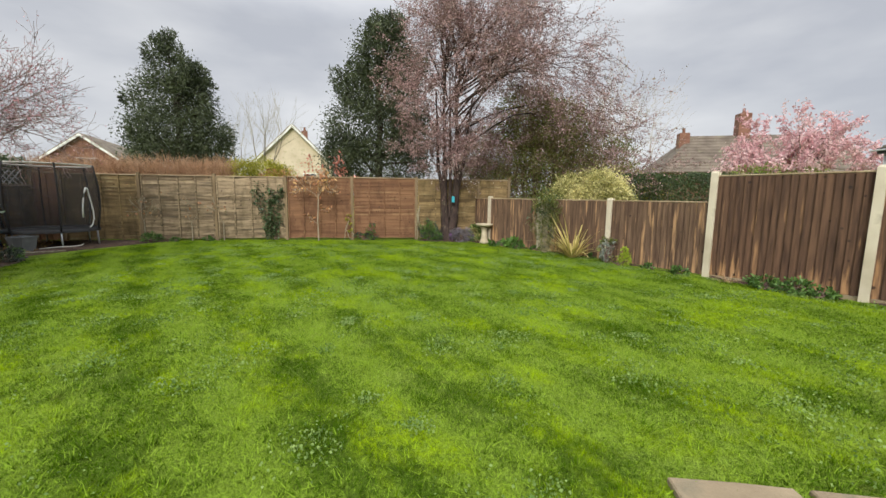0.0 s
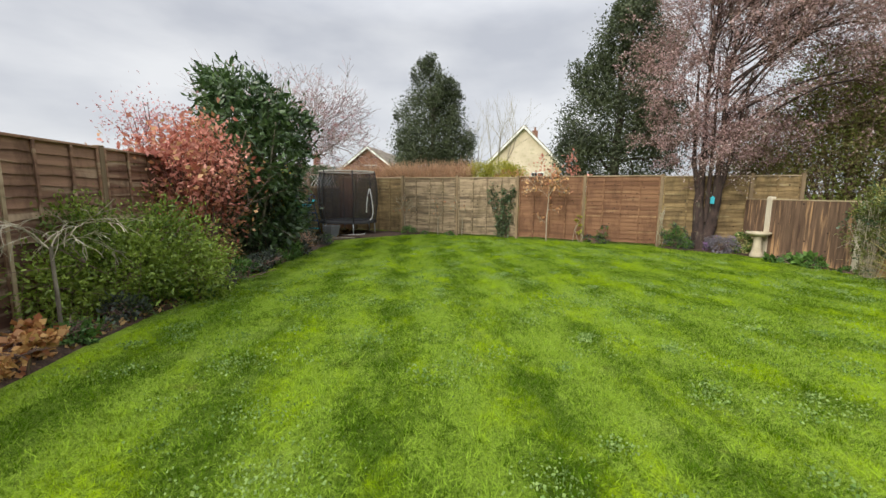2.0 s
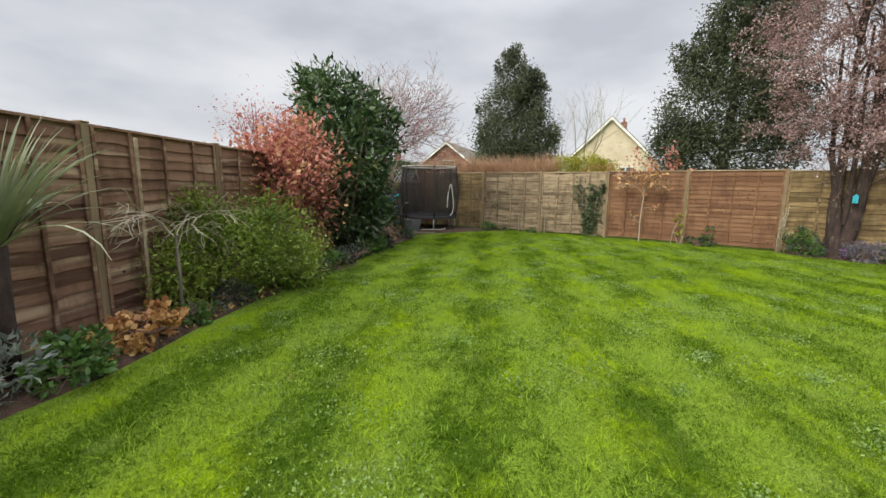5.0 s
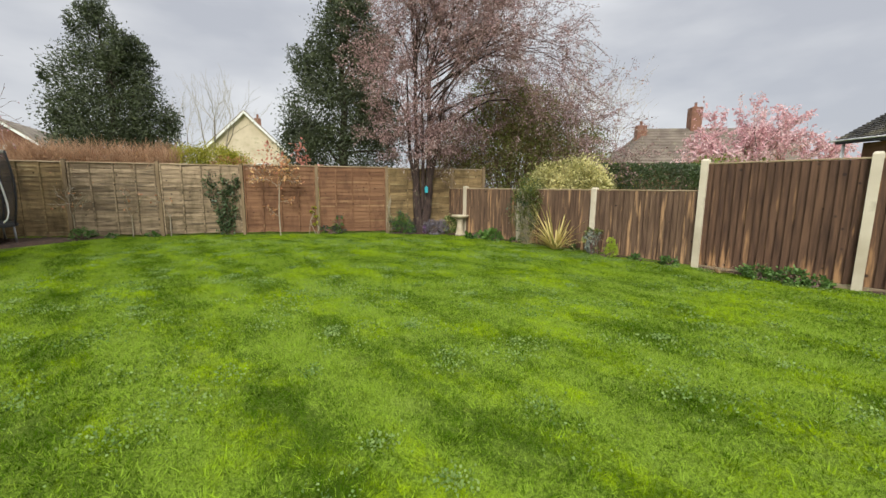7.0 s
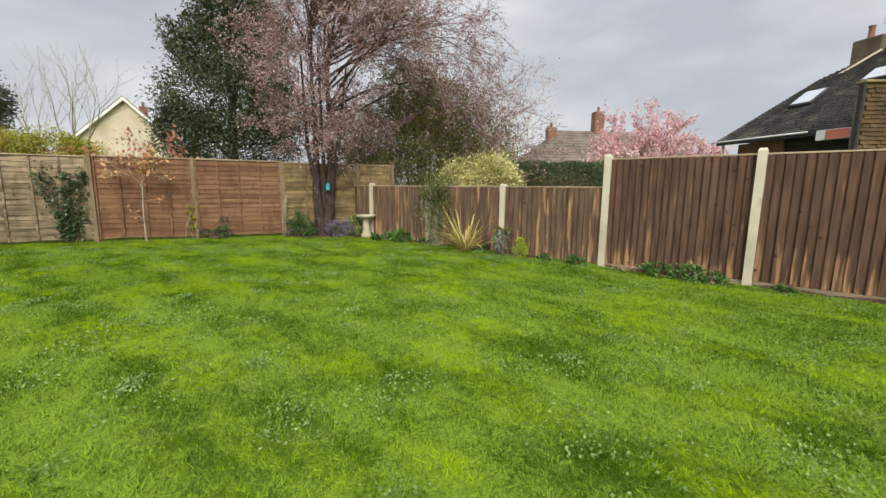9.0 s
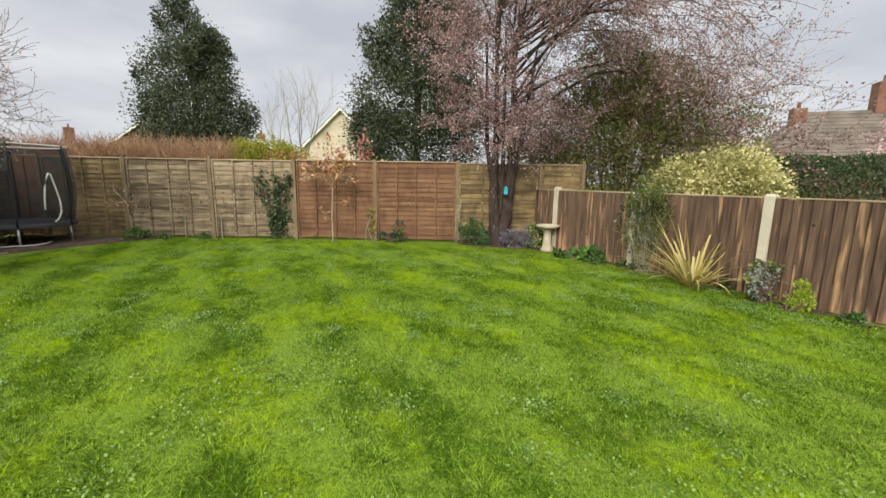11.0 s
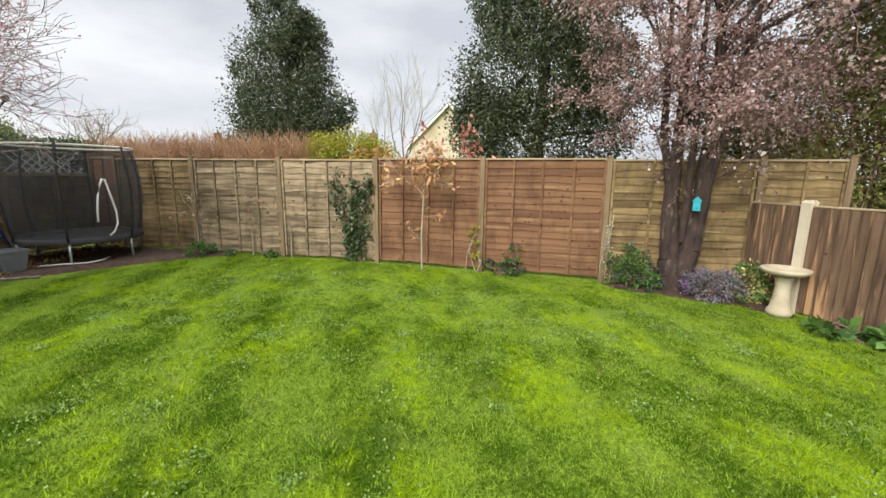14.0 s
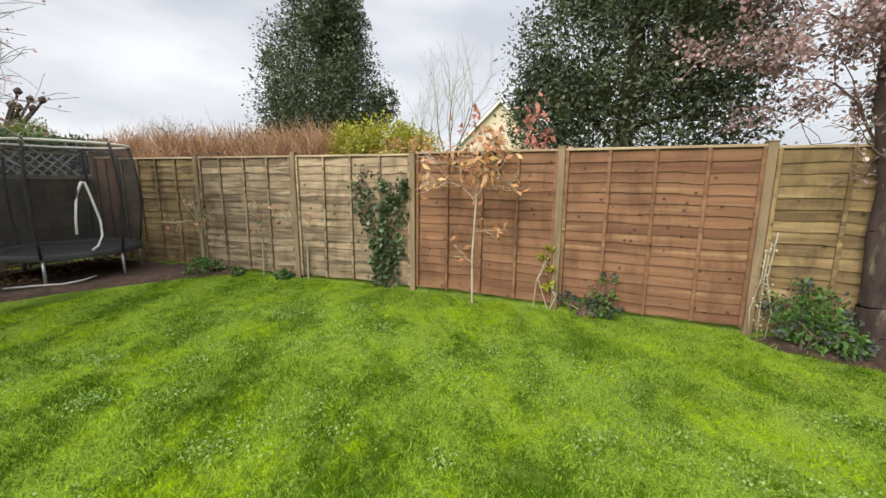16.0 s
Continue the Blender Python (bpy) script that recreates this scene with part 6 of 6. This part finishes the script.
# ---- lawn detail ----
def inside_lawn(x, y):
    """True on the mown part, clear of the beds and slabs."""
    side = (x + 4.05) * 0.843 + (y - 0.85) * 0.538
    back = y - np.where(x > -4.9, 12.38 + 0.142 * (x + 1.0), 11.83 + 0.226 * (x + 4.9))
    line = (x - L0[0]) * 0.8119 + (y - L0[1]) * 0.5838
    patio = (x > 1.12) & (x < 3.35) & (y < 1.80)
    corner = (x < -8.2) & (y > 7.2)
    return (side > 0.0) & (back < -0.10) & (line < -0.14) & ~patio & ~corner


def turf_height(x, y):
    return 0.018 * noise.noise(Vector((x * 0.45, y * 0.45, 1.7))) + 0.0054 * noise.noise(Vector((x * 2.1, y * 2.1, 4.0)))


def grass(n, x0, x1, y0, y1, size, width, seed, label):
    rng = np.random.default_rng(seed)
    x, y = rng.uniform(x0, x1, n), rng.uniform(y0, y1, n)
    ok = inside_lawn(x, y)
    x, y = x[ok], y[ok]
    k = len(x)
    z = np.array([turf_height(a, b) for a, b in zip(x, y)])
    a = rng.uniform(0, 2 * math.pi, k)
    lean = rng.normal(size=(k, 2)) * 0.55
    h = size * rng.uniform(0.5, 1.2, k)
    w = width * rng.uniform(0.6, 1.2, k)
    v = np.empty((k, 3, 3))
    v[:, 0] = np.c_[x - np.cos(a) * w, y - np.sin(a) * w, z - 0.004]
    v[:, 1] = np.c_[x + np.cos(a) * w, y + np.sin(a) * w, z - 0.004]
    v[:, 2] = np.c_[x + lean[:, 0] * h, y + lean[:, 1] * h, z + h]
    ob = leaf_mesh("grass_blades", v.reshape(-1, 3), np.arange(k * 3).reshape(k, 3), BLADE)
    tagged(ob, label, "grass", kind="stuff")


grass(560000, -5.5, 6.5, -0.4, 9.5, 0.024, 0.0040, 201, "short mown grass blades")
grass(230000, -9, 4, 6.5, 12.6, 0.022, 0.0052, 202, "short mown grass blades towards the back fence")
grass(16000, -9, 7, -0.4, 12.6, 0.045, 0.0045, 205, "taller untrimmed grass wisps")


def tufts(n, seed):
    """Lush tufts that stand a little proud of the mown turf."""
    rng = np.random.default_rng(seed)
    cx, cy = rng.uniform(-8, 6.5, n), rng.uniform(0.0, 12.3, n)
    ok = inside_lawn(cx, cy)
    cx, cy = cx[ok], cy[ok]
    k = 22
    x = np.repeat(cx, k) + rng.normal(size=len(cx) * k) * 0.035
    y = np.repeat(cy, k) + rng.normal(size=len(cx) * k) * 0.035
    h = np.repeat(rng.uniform(0.020, 0.042, len(cx)), k) * rng.uniform(0.6, 1.2, len(x))
    a = rng.uniform(0, 2 * math.pi, len(x))
    w = 0.0045 * rng.uniform(0.7, 1.3, len(x))
    z = np.array([turf_height(p, q) for p, q in zip(x, y)])
    ln = np.c_[x - np.repeat(cx, k), y - np.repeat(cy, k)] * 0.9 + rng.normal(size=(len(x), 2)) * 0.012
    v = np.empty((len(x), 3, 3))
    v[:, 0] = np.c_[x - np.cos(a) * w, y - np.sin(a) * w, z - 0.004]
    v[:, 1] = np.c_[x + np.cos(a) * w, y + np.sin(a) * w, z - 0.004]
    v[:, 2] = np.c_[x + ln[:, 0], y + ln[:, 1], z + h]
    tagged(leaf_mesh("grass_tufts", v.reshape(-1, 3), np.arange(len(x) * 3).reshape(-1, 3), BLADE), "lush tufts standing proud of the lawn", "grass", kind="stuff")


tufts(7000, 206)


def clover(n, seed):
    rng = np.random.default_rng(seed)
    cx, cy = rng.uniform(-6, 6, n), rng.uniform(1.0, 11, n)
    ok = inside_lawn(cx, cy)
    pts = []
    for a, b in zip(cx[ok], cy[ok]):
        k = int(rng.integers(15, 120))
        r = rng.uniform(0.04, 0.16)
        for dx, dy in rng.normal(size=(k, 2)) * r:
            pts.append((a + dx, b + dy, turf_height(a + dx, b + dy) + rng.uniform(0.018, 0.036)))
    p = np.array(pts)
    v, f = leaves(p, 0.018, rng, 0.95, 0, np.tile(np.array([0.0, 0.0, 0.05]), (len(p), 1)))
    tagged(leaf_mesh("clover_patches", v, f, CLOVER), "patches of pale clover in the lawn", "clover", kind="stuff")


clover(560, 203)


def litter(n, x0, x1, y0, y1, seed, test):
    rng = np.random.default_rng(seed)
    x, y = rng.uniform(x0, x1, n), rng.uniform(y0, y1, n)
    ok = test(x, y)
    p = np.c_[x[ok], y[ok], rng.uniform(0.05, 0.09, ok.sum())]
    v, f = leaves(p, 0.06, rng, 0.6, 0, None)
    v[:, 2] = np.clip(v[:, 2], 0.035, 0.10)
    tagged(leaf_mesh("leaf_litter", v, f, DRYLEAF), "dry brown leaves scattered on the soil", "leaf litter", kind="stuff")


litter(15000, -11, -4, 0.5, 11, 204, lambda x, y: ((x + 4.05) * 0.843 + (y - 0.85) * 0.538 < -0.1) & ((x + 5.28) * 0.770 + (y - 0.84) * 0.638 > 0.05) & (x > -10.8) & (y < 11.4 + 0.22 * (x + 6.7)))
